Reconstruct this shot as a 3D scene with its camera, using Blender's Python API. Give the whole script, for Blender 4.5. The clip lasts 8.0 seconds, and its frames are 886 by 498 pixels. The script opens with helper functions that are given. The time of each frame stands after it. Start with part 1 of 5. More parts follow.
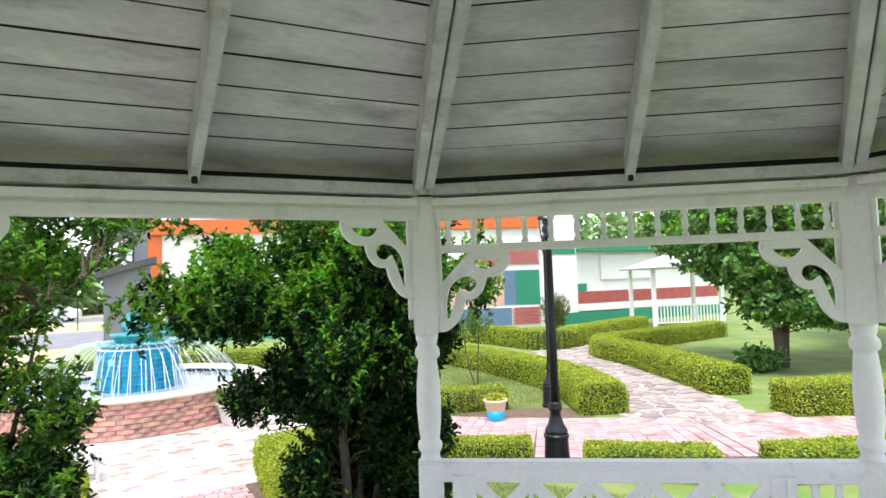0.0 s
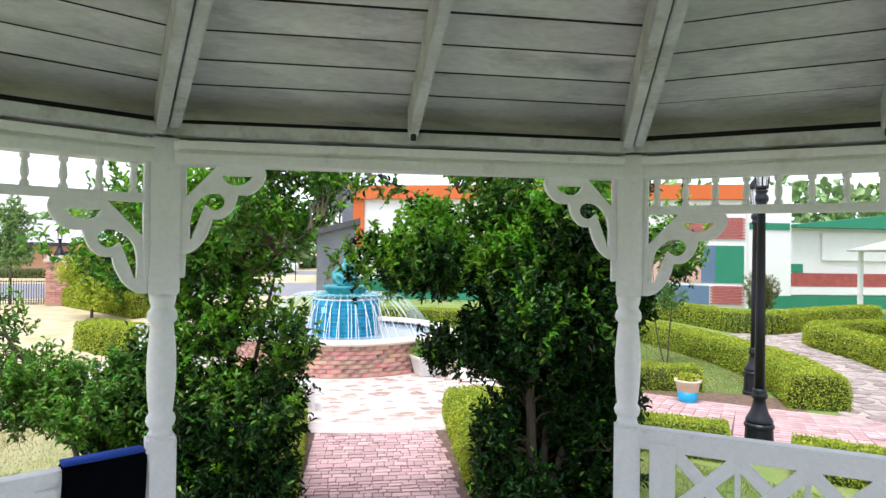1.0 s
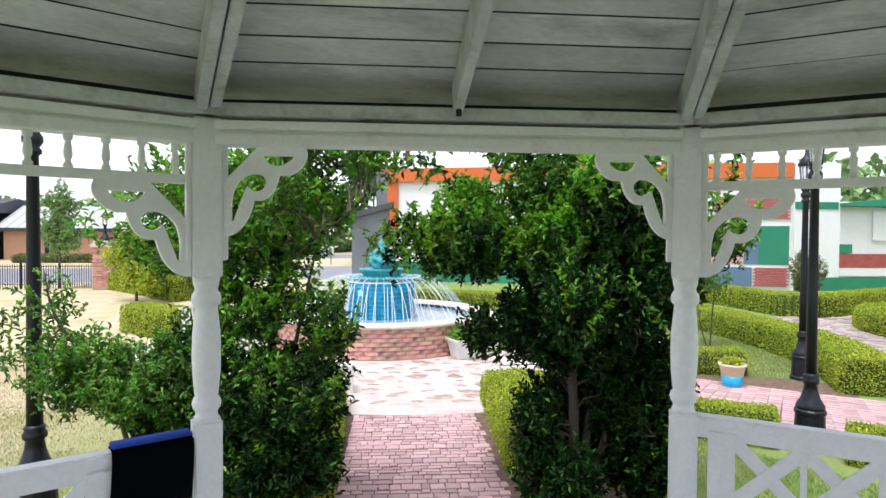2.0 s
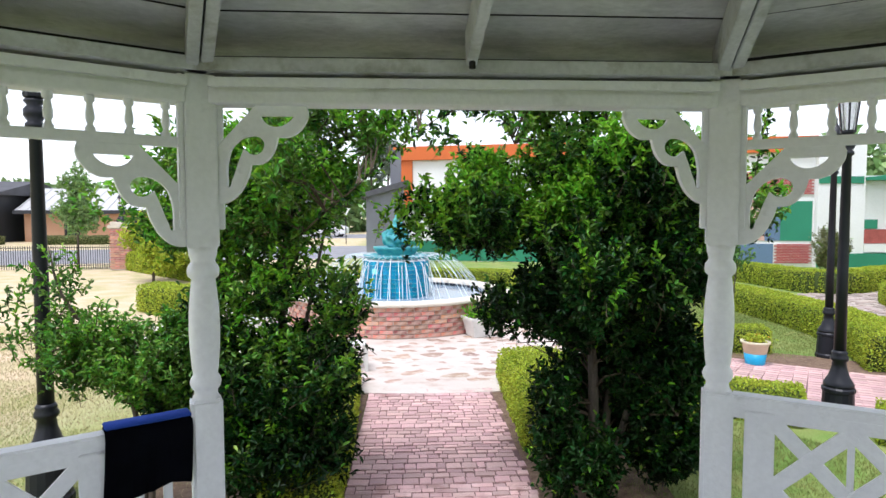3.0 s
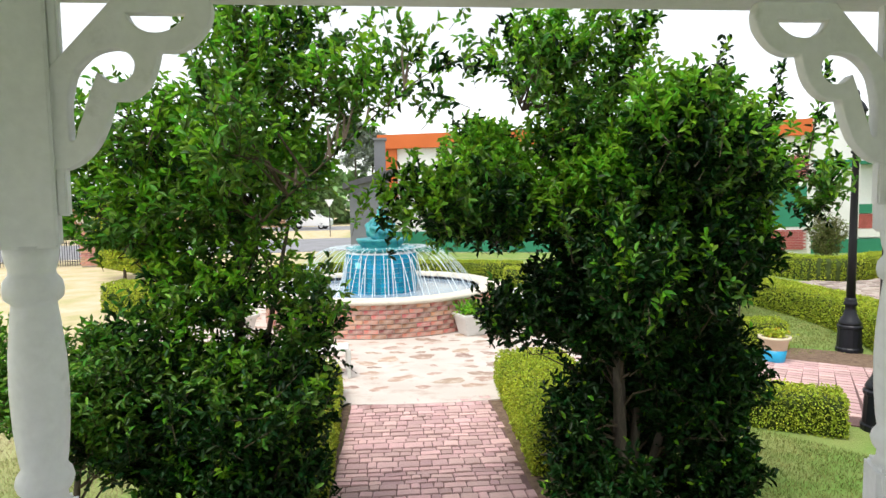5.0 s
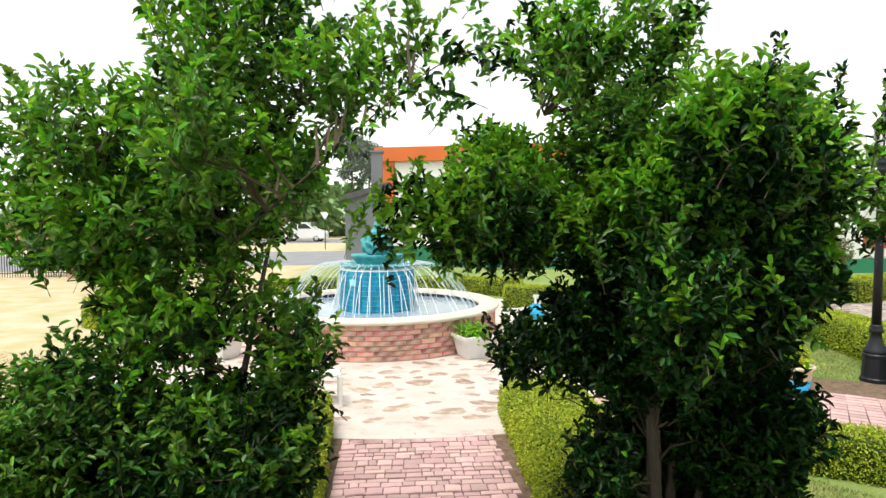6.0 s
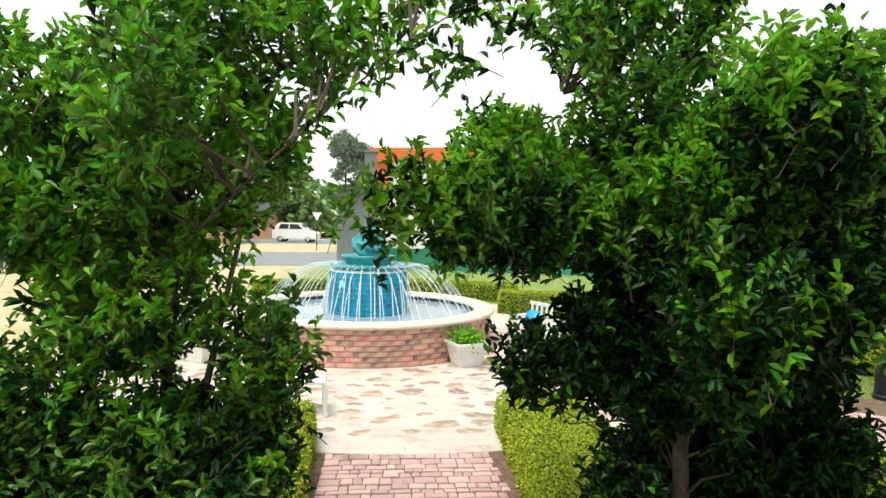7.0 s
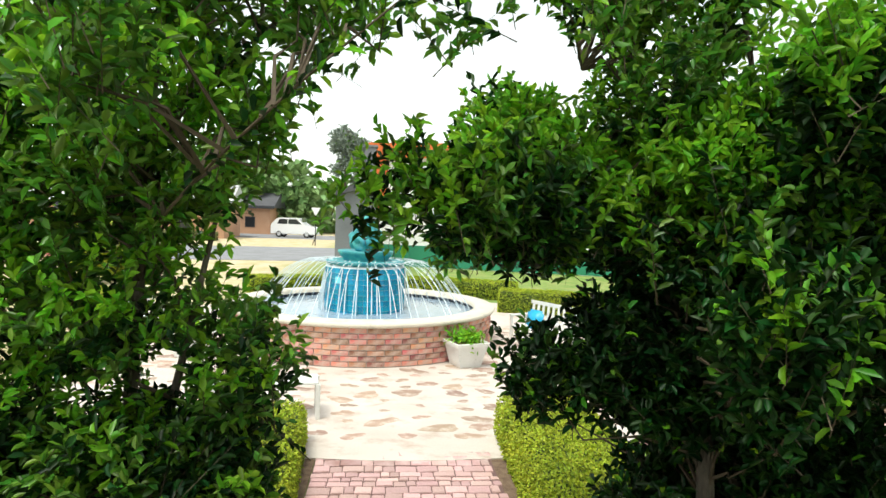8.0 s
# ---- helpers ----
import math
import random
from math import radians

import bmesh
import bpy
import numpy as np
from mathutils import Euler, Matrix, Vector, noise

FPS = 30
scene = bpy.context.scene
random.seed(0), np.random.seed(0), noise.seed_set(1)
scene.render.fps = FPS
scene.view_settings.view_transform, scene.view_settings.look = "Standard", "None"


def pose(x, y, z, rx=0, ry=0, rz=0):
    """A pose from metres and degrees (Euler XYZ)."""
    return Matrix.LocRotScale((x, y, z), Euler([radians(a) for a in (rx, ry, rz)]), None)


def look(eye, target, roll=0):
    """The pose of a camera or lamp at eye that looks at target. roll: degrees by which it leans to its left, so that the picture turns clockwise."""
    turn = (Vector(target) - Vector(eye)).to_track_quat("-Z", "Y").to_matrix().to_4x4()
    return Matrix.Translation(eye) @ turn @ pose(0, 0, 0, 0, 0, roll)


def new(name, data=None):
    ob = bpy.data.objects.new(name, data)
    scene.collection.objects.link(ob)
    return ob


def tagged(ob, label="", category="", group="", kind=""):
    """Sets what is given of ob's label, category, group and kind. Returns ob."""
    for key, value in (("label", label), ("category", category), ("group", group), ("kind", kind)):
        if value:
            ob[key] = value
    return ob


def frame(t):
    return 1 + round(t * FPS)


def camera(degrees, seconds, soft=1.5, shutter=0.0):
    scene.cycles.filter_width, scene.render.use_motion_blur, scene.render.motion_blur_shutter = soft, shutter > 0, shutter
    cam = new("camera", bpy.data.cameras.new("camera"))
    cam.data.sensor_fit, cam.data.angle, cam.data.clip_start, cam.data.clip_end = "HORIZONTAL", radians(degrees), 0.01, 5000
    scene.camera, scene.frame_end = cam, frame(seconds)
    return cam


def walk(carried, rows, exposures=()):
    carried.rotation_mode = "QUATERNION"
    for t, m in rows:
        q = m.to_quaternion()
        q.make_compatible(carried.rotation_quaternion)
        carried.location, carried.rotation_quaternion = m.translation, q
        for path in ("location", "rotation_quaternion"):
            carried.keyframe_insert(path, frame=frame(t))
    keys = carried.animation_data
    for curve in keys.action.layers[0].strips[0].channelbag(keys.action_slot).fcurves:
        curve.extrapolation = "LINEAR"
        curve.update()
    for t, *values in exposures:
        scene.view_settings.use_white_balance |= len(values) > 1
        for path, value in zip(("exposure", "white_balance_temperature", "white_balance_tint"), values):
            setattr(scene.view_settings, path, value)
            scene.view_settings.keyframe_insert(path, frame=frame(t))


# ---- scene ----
cam = camera(73.3, 8.0, soft=1.5, shutter=0.05)
PATH = [
    (0, -0.111, -0.156, 2.678, -25.10, 3.16, 1.95),
    (0.5, -0.172, -0.150, 2.652, -11.99, 2.21, -1.20),
    (1, -0.200, -0.157, 2.625, -7.59, 0.34, -0.84),
    (1.5, -0.246, -0.116, 2.628, -5.78, -0.51, -0.56),
    (3, -0.223, 0.136, 2.558, -2.96, -3.30, 0.06),
    (3.5, -0.202, 0.319, 2.541, -3.04, -3.92, 0.34),
    (4, -0.224, 0.576, 2.510, -3.37, -4.03, 0.59),
    (5.5, -0.227, 1.430, 2.520, -4.77, -4.25, 0.56),
    (6, -0.255, 1.760, 2.542, -4.74, -2.90, 0.04),
    (6.5, -0.238, 2.068, 2.535, -4.31, -2.78, -0.81),
    (7, -0.256, 2.279, 2.474, -5.42, -2.49, -1.26),
    (7.5, -0.256, 2.491, 2.452, -5.82, -2.26, -1.95),
    (8, -0.230, 2.628, 2.436, -5.45, -2.72, -2.07),
]
walk(cam, [(t, pose(x, y, z, 90 + pitch, roll, yaw)) for t, x, y, z, yaw, pitch, roll in PATH],
     exposures=[(0, 1.36, 6100, 14), (0.5, 1.25, 6070, 15), (1, 1.15, 6050, 15), (1.5, 1.08, 6050, 15), (3, 0.98, 6050, 14), (4, 0.94, 6150, 12), (5.5, 0.97, 6750, 7), (6.2, 0.98, 6800, 5), (7, 0.95, 6800, 1), (8, 1.03, 6800, 1)])

# ---- world and light: bright overcast day ----
world = bpy.data.worlds.new("sky")
scene.world = world
world.use_nodes = True
wn, wl = world.node_tree.nodes, world.node_tree.links
wn.clear()
sky = wn.new("ShaderNodeTexSky")
sky.sky_type, sky.sun_disc = "NISHITA", False
sky.sun_elevation, sky.sun_rotation = radians(68), radians(-140)
sky.dust_density, sky.air_density = 1.0, 1.0
cloud = wn.new("ShaderNodeHueSaturation")
cloud.inputs["Saturation"].default_value = 0.22
bg = wn.new("ShaderNodeBackground")
bg.inputs["Strength"].default_value = 0.15
wo = wn.new("ShaderNodeOutputWorld")
wl.new(sky.outputs[0], cloud.inputs["Color"])
wl.new(cloud.outputs[0], bg.inputs["Color"])
wl.new(bg.outputs[0], wo.inputs["Surface"])
sun_data = bpy.data.lights.new("sun", "SUN")
sun_data.energy, sun_data.angle, sun_data.color = 1.7, radians(24), (1.0, 0.975, 0.94)
sun = new("sun", sun_data)
sun.matrix_world = look((-4, -5, 16), (0, 0, 0))


# ---- materials ----
def mat(name, colour, colour2=None, rough=0.6, scale=6.0, fine=60.0, bump=0.15, metal=0.0, spec=0.4, random_part=0.0, island=0.0, uv=False,
        translucent=0.0, stretch=(1, 1, 1), contrast=0.25, dirt=None, dirt_scale=1.5, dirt_edge=0.6, shine=0.0):
    """A painted, stone, wood or leaf surface: two tones mixed by a broad and a fine noise, with dirt, relief and piece-to-piece variation."""
    m = bpy.data.materials.new(name)
    m.use_nodes = True
    n, l = m.node_tree.nodes, m.node_tree.links
    bs, out = n["Principled BSDF"], n["Material Output"]
    c2 = colour2 or tuple(c * (1 - contrast) for c in colour)
    tc = n.new("ShaderNodeTexCoord")
    mp = n.new("ShaderNodeMapping")
    mp.inputs["Scale"].default_value = stretch
    l.new(tc.outputs["UV" if uv else "Object"], mp.inputs["Vector"])
    n1 = n.new("ShaderNodeTexNoise")
    n1.inputs["Scale"].default_value, n1.inputs["Detail"].default_value = scale, 5
    n2 = n.new("ShaderNodeTexNoise")
    n2.inputs["Scale"].default_value, n2.inputs["Detail"].default_value = fine, 3
    l.new(mp.outputs[0], n1.inputs["Vector"])
    l.new(mp.outputs[0], n2.inputs["Vector"])
    r1 = n.new("ShaderNodeMapRange")
    r1.inputs["From Min"].default_value, r1.inputs["From Max"].default_value = 0.3, 0.7
    l.new(n1.outputs["Fac"], r1.inputs["Value"])
    mx = n.new("ShaderNodeMix")
    mx.data_type = "RGBA"
    mx.inputs["A"].default_value, mx.inputs["B"].default_value = (*colour, 1), (*c2, 1)
    l.new(r1.outputs[0], mx.inputs["Factor"])
    hs = n.new("ShaderNodeHueSaturation")
    l.new(mx.outputs["Result"], hs.inputs["Color"])
    val = n.new("ShaderNodeMapRange")
    val.inputs["To Min"].default_value, val.inputs["To Max"].default_value = 1 - contrast * 0.7, 1 + contrast * 0.7
    val.inputs["From Min"].default_value, val.inputs["From Max"].default_value = 0.25, 0.75
    l.new(n2.outputs["Fac"], val.inputs["Value"])
    value = val.outputs[0]
    if random_part or island:
        if random_part:
            src, amount = n.new("ShaderNodeObjectInfo").outputs["Random"], random_part
        else:
            src, amount = n.new("ShaderNodeNewGeometry").outputs["Random Per Island"], island
        rr = n.new("ShaderNodeMapRange")
        rr.inputs["To Min"].default_value, rr.inputs["To Max"].default_value = 1 - amount, 1 + amount
        l.new(src, rr.inputs["Value"])
        mul = n.new("ShaderNodeMath")
        mul.operation = "MULTIPLY"
        l.new(value, mul.inputs[0])
        l.new(rr.outputs[0], mul.inputs[1])
        value = mul.outputs[0]
        hue = n.new("ShaderNodeMapRange")
        hue.inputs["To Min"].default_value, hue.inputs["To Max"].default_value = 0.5 - 0.06 * amount, 0.5 + 0.05 * amount
        wn2 = n.new("ShaderNodeTexWhiteNoise")
        wn2.noise_dimensions = "1D"
        l.new(src, wn2.inputs["W"])
        l.new(wn2.outputs["Value"], hue.inputs["Value"])
        l.new(hue.outputs[0], hs.inputs["Hue"])
    l.new(value, hs.inputs["Value"])
    col = hs.outputs["Color"]
    if dirt:
        nd = n.new("ShaderNodeTexNoise")
        nd.inputs["Scale"].default_value, nd.inputs["Detail"].default_value, nd.inputs["Roughness"].default_value = dirt_scale, 7, 0.65
        l.new(mp.outputs[0], nd.inputs["Vector"])
        rd = n.new("ShaderNodeMapRange")
        rd.inputs["From Min"].default_value, rd.inputs["From Max"].default_value = dirt_edge - 0.08, dirt_edge + 0.12
        l.new(nd.outputs["Fac"], rd.inputs["Value"])
        md = n.new("ShaderNodeMix")
        md.data_type = "RGBA"
        md.inputs["B"].default_value = (*dirt, 1)
        l.new(rd.outputs[0], md.inputs["Factor"])
        l.new(col, md.inputs["A"])
        col = md.outputs["Result"]
    l.new(col, bs.inputs["Base Color"])
    bs.inputs["Roughness"].default_value, bs.inputs["Metallic"].default_value = rough, metal
    bs.inputs["Specular IOR Level"].default_value = spec
    bs.inputs["Coat Weight"].default_value = shine
    if bump:
        bp = n.new("ShaderNodeBump")
        bp.inputs["Strength"].default_value, bp.inputs["Distance"].default_value = bump, 0.02
        l.new(n2.outputs["Fac"], bp.inputs["Height"])
        l.new(bp.outputs[0], bs.inputs["Normal"])
    if translucent:
        tr = n.new("ShaderNodeBsdfTranslucent")
        l.new(col, tr.inputs["Color"])
        ms = n.new("ShaderNodeMixShader")
        ms.inputs[0].default_value = translucent
        l.new(bs.outputs[0], ms.inputs[1])
        l.new(tr.outputs[0], ms.inputs[2])
        l.new(ms.outputs[0], out.inputs["Surface"])
    return m


WHITE = mat("white_paint", (0.87, 0.875, 0.885), rough=0.45, scale=3, fine=45, bump=0.12, contrast=0.06, dirt=(0.47, 0.47, 0.45), dirt_scale=4, dirt_edge=0.68)
CEILING = mat("weathered_white_boards", (0.68, 0.67, 0.66), (0.46, 0.455, 0.45), rough=0.65, scale=3.2, fine=34, bump=0.35, contrast=0.15, island=0.14, uv=True, stretch=(0.7, 1.7, 1),
              dirt=(0.31, 0.315, 0.31), dirt_scale=3.0, dirt_edge=0.6)
RAFTER = mat("weathered_rafter_paint", (0.64, 0.65, 0.66), (0.46, 0.465, 0.46), rough=0.6, scale=5, fine=50, contrast=0.14, dirt=(0.3, 0.29, 0.24), dirt_scale=6, dirt_edge=0.6)
# near-black: dark roof timber, and shade put into the eaves and joints
TIMBER_AND_SHADE = mat("timber_and_shade", (0.022, 0.021, 0.022), rough=0.8)
DECK = mat("painted_deck", (0.60, 0.60, 0.61), rough=0.6, scale=4, dirt=(0.2, 0.19, 0.17))
BLACK_METAL = mat("black_metal", (0.012, 0.013, 0.018), rough=0.42, scale=8, bump=0.05, spec=0.32)
GLASS = mat("lamp_glass", (0.85, 0.85, 0.82), rough=0.12, bump=0)
GLASS.node_tree.nodes["Principled BSDF"].inputs["Transmission Weight"].default_value = 0.8
PALE_JOINT = mat("pale_brick_joint", (0.62, 0.58, 0.55), rough=0.9, scale=3, fine=30)
BRICK = mat("red_brick", (0.50, 0.185, 0.125), (0.42, 0.21, 0.15), rough=0.85, scale=9, fine=90, bump=0.4, random_part=0.55, contrast=0.25, dirt=(0.58, 0.43, 0.36), dirt_scale=4, dirt_edge=0.55)
BRICK_FAR = mat("red_brick_joined", (0.50, 0.185, 0.125), (0.42, 0.21, 0.15), rough=0.85, scale=9, fine=90, bump=0.4, island=0.45, contrast=0.2)
MORTAR = mat("mortar", (0.50, 0.43, 0.38), rough=0.9, fine=120, bump=0.4)
PAVER = mat("pink_stamped_paver", (0.53, 0.325, 0.31), (0.61, 0.43, 0.41), rough=0.6, scale=5, fine=60, bump=0.35, random_part=0.22, contrast=0.16, dirt=(0.30, 0.16, 0.14), dirt_scale=2.2, dirt_edge=0.57)
PAVER_FAR = mat("pink_stamped_paver_joined", (0.53, 0.325, 0.31), (0.61, 0.43, 0.41), rough=0.6, scale=5, fine=60, bump=0.35, island=0.22, contrast=0.16, dirt=(0.30, 0.16, 0.14), dirt_scale=2.2, dirt_edge=0.57)
JOINT = mat("paver_joint", (0.17, 0.10, 0.095), rough=0.9, fine=90, bump=0.3)
CONCRETE = mat("worn_concrete", (0.60, 0.54, 0.49), (0.52, 0.45, 0.40), rough=0.75, scale=1.3, fine=50, bump=0.25, contrast=0.12, dirt=(0.40, 0.29, 0.23), dirt_scale=2.1, dirt_edge=0.61, stretch=(1, 1.3, 1))
STAIN_STONE = mat("brown_flat_stone", (0.30, 0.19, 0.14), (0.45, 0.34, 0.27), rough=0.7, scale=4, fine=60, bump=0.3, random_part=0.25, dirt=(0.60, 0.53, 0.47), dirt_scale=6, dirt_edge=0.6)
FLAGSTONE = mat("flagstone", (0.46, 0.40, 0.36), (0.27, 0.20, 0.17), rough=0.8, scale=3, fine=60, bump=0.4, random_part=0.3, contrast=0.2)
CAP = mat("cream_stone_cap", (0.66, 0.60, 0.50), (0.56, 0.51, 0.43), rough=0.7, scale=4, fine=60, bump=0.3, contrast=0.12, dirt=(0.36, 0.34, 0.27), dirt_scale=3.5, dirt_edge=0.64)
TILE = mat("turquoise_tile", (0.008, 0.20, 0.35), (0.012, 0.30, 0.45), rough=0.25, scale=6, fine=40, random_part=0.25, bump=0.1, shine=0.3)
TEAL = mat("teal_paint", (0.02, 0.20, 0.27), (0.07, 0.36, 0.34), rough=0.45, scale=7, fine=50, bump=0.25, contrast=0.3)
LIGHT_TILE = mat("pale_cyan_tile", (0.25, 0.75, 0.85), rough=0.25, bump=0.05, contrast=0.1)
DARK_TILE = mat("navy_tile", (0.03, 0.05, 0.09), rough=0.3, random_part=0.3)
GROUT = mat("pale_grout", (0.55, 0.62, 0.62), rough=0.8)
LAWN_BLADE = mat("grass_blade", (0.16, 0.24, 0.05), (0.30, 0.30, 0.10), rough=0.6, island=0.35, translucent=0.25, bump=0)
DRY_BLADE = mat("dry_grass_blade", (0.48, 0.38, 0.245), (0.34, 0.33, 0.135), rough=0.7, island=0.3, translucent=0.2, bump=0)
SOIL = mat("mulch", (0.12, 0.075, 0.05), (0.22, 0.15, 0.10), rough=0.95, scale=14, fine=80, bump=0.6, contrast=0.3)
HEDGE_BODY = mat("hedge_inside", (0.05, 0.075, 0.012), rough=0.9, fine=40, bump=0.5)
HEDGE_LEAF = mat("box_leaf", (0.46, 0.53, 0.05), (0.30, 0.40, 0.035), rough=0.55, scale=2.5, spec=0.3, island=0.38, translucent=0.3, bump=0)
# dark and pale copies of one leaf paint the crowns' shade and light
TREE_LEAF_SHADED = mat("shaded_green_leaf", (0.014, 0.058, 0.008), (0.003, 0.017, 0.003), rough=0.42, scale=1.6, fine=9, island=0.6, translucent=0.12, bump=0, spec=0.16)
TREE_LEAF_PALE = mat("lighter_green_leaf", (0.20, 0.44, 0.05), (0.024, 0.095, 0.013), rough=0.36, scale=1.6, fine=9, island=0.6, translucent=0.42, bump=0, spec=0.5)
# young growth, its bright colour also painting light on the crowns
TREE_LEAF_LIGHT = mat("young_and_lit_leaf", (0.25, 0.51, 0.035), (0.11, 0.33, 0.02), rough=0.36, scale=2, spec=0.3, island=0.45, translucent=0.5, bump=0)
MAPLE_LEAF = mat("maple_leaf", (0.09, 0.21, 0.05), (0.16, 0.30, 0.07), rough=0.5, scale=0.6, island=0.45, translucent=0.3, bump=0)
OLIVE_LEAF = mat("olive_leaf", (0.14, 0.17, 0.05), (0.22, 0.22, 0.09), rough=0.5, island=0.4, translucent=0.25, bump=0)
FAR_LEAF = mat("far_tree_leaf", (0.19, 0.33, 0.11), (0.26, 0.38, 0.16), rough=0.7, scale=0.2, island=0.35, translucent=0.2, bump=0)
# pale grey-green, with the distance haze mixed into the leaf colour
PINE_LEAF = mat("hazed_pine_leaf", (0.34, 0.39, 0.34), rough=0.7, scale=0.2, island=0.3, bump=0)
BARK = mat("grey_bark", (0.07, 0.055, 0.042), (0.13, 0.105, 0.08), rough=0.9, scale=12, fine=80, bump=0.6, stretch=(1, 1, 0.3))
TWIG = mat("twig", (0.09, 0.065, 0.04), rough=0.8, bump=0)
CLOTH = mat("navy_cloth", (0.003, 0.0035, 0.006), (0.005, 0.006, 0.011), rough=0.95, scale=10, fine=200, spec=0.1)
CLOTH_BLUE = mat("blue_cloth_band", (0.03, 0.07, 0.34), (0.04, 0.09, 0.42), rough=0.9, scale=10, fine=200, spec=0.1)
POT_BLUE = mat("blue_glaze", (0.02, 0.36, 0.62), rough=0.35, bump=0.05, contrast=0.1)
POT_CREAM = mat("cream_glaze", (0.66, 0.60, 0.42), rough=0.4, bump=0.05, contrast=0.1)
WHITE_PLASTIC = mat("white_planter", (0.72, 0.71, 0.68), rough=0.5, scale=4, bump=0.1, contrast=0.08, dirt=(0.4, 0.38, 0.33), dirt_scale=6, dirt_edge=0.66)
ASPHALT = mat("asphalt", (0.27, 0.27, 0.285), rough=0.9, scale=1, fine=50, bump=0.3)
WALL_WHITE = mat("white_wall", (0.80, 0.79, 0.77), rough=0.7, scale=0.7, fine=12, bump=0.1, contrast=0.05)
MURAL_GREEN = mat("green_wall_paint", (0.03, 0.23, 0.13), rough=0.7, scale=0.7, bump=0.1, contrast=0.12)
MURAL_SALMON = mat("salmon_wall_paint", (0.55, 0.33, 0.27), (0.62, 0.40, 0.34), rough=0.75, scale=0.6, bump=0.1, contrast=0.12)
MURAL_BLUE = mat("slate_blue_wall_paint", (0.12, 0.19, 0.29), rough=0.75, scale=0.6, bump=0.1, contrast=0.15)
ORANGE = mat("orange_fascia", (0.62, 0.14, 0.03), rough=0.6, scale=0.6, contrast=0.1)
WALL_BRICK = mat("painted_brick_red", (0.44, 0.10, 0.09), rough=0.8, scale=3, fine=20, random_part=0.12)
TAN_BRICK = mat("tan_brick", (0.45, 0.25, 0.15), (0.50, 0.30, 0.19), rough=0.85, scale=0.8, fine=14, bump=0.2, contrast=0.12)
METAL_ROOF = mat("pale_metal_roof", (0.50, 0.50, 0.50), rough=0.45, scale=0.5, fine=6, contrast=0.08)
DARK_WALL = mat("charcoal_wall", (0.035, 0.037, 0.042), rough=0.6, scale=0.5)
GREY_WALL = mat("grey_wall", (0.19, 0.195, 0.22), rough=0.7, scale=0.8)
GREY_ROOF = mat("grey_roof", (0.09, 0.09, 0.10), rough=0.8, scale=0.8, fine=10)
CAR_WHITE = mat("white_car_paint", (0.78, 0.78, 0.78), rough=0.25, bump=0, contrast=0.03, shine=0.6)
CAR_BLUE = mat("blue_grey_car_paint", (0.16, 0.22, 0.33), rough=0.25, bump=0, contrast=0.05, shine=0.6)
CAR_GLASS = mat("dark_car_glass", (0.02, 0.025, 0.03), rough=0.08, bump=0, spec=0.6)
TYRE = mat("tyre", (0.015, 0.015, 0.015), rough=0.9)
TAIL_RED = mat("red_lens", (0.5, 0.02, 0.02), rough=0.2, bump=0)
FLOWER = mat("yellow_flower", (0.75, 0.45, 0.03), rough=0.6, bump=0, island=0.3)

water = bpy.data.materials.new("pool_water")
water.use_nodes = True
_n, _l = water.node_tree.nodes, water.node_tree.links
_b = _n["Principled BSDF"]
_b.inputs["Base Color"].default_value = (0.30, 0.38, 0.46, 1)
_b.inputs["Roughness"].default_value = 0.06
_w = _n.new("ShaderNodeTexNoise")
_w.inputs["Scale"].default_value, _w.inputs["Detail"].default_value = 14, 3
_p = _n.new("ShaderNodeBump")
_p.inputs["Strength"].default_value, _p.inputs["Distance"].default_value = 0.5, 0.03
_l.new(_w.outputs["Fac"], _p.inputs["Height"])
_l.new(_p.outputs[0], _b.inputs["Normal"])

jet = bpy.data.materials.new("water_jet")
jet.use_nodes = True
_b = jet.node_tree.nodes["Principled BSDF"]
_b.inputs["Base Color"].default_value = (0.85, 0.93, 0.97, 1)
_b.inputs["Roughness"].default_value = 0.15
_b.inputs["Transmission Weight"].default_value = 0.35
_b.inputs["IOR"].default_value = 1.33

lawn = bpy.data.materials.new("lawn")
lawn.use_nodes = True
_n, _l = lawn.node_tree.nodes, lawn.node_tree.links
_b = _n["Principled BSDF"]
_tc = _n.new("ShaderNodeTexCoord")
_big, _mid, _fin = (_n.new("ShaderNodeTexNoise") for _ in range(3))
for _t, _s in ((_big, 0.12), (_mid, 1.1), (_fin, 38.0)):
    _t.inputs["Scale"].default_value, _t.inputs["Detail"].default_value = _s, 5
    _l.new(_tc.outputs["Object"], _t.inputs["Vector"])
_sx = _n.new("ShaderNodeSeparateXYZ")
_l.new(_tc.outputs["Object"], _sx.inputs[0])
_dry = _n.new("ShaderNodeMapRange")
_dry.inputs["From Min"].default_value, _dry.inputs["From Max"].default_value = -3.0, -5.5
_l.new(_sx.outputs["X"], _dry.inputs["Value"])
_gm = _n.new("ShaderNodeMapRange")
_gm.inputs["From Min"].default_value, _gm.inputs["From Max"].default_value = 0.36, 0.66
_l.new(_mid.outputs["Fac"], _gm.inputs["Value"])
_green, _drym, _both, _fv = (_n.new("ShaderNodeMix") for _ in range(4))
for _m in (_green, _drym, _both, _fv):
    _m.data_type = "RGBA"
_green.inputs["A"].default_value, _green.inputs["B"].default_value = (0.14, 0.25, 0.04, 1), (0.26, 0.29, 0.09, 1)
_drym.inputs["A"].default_value, _drym.inputs["B"].default_value = (0.62, 0.48, 0.33, 1), (0.42, 0.38, 0.18, 1)
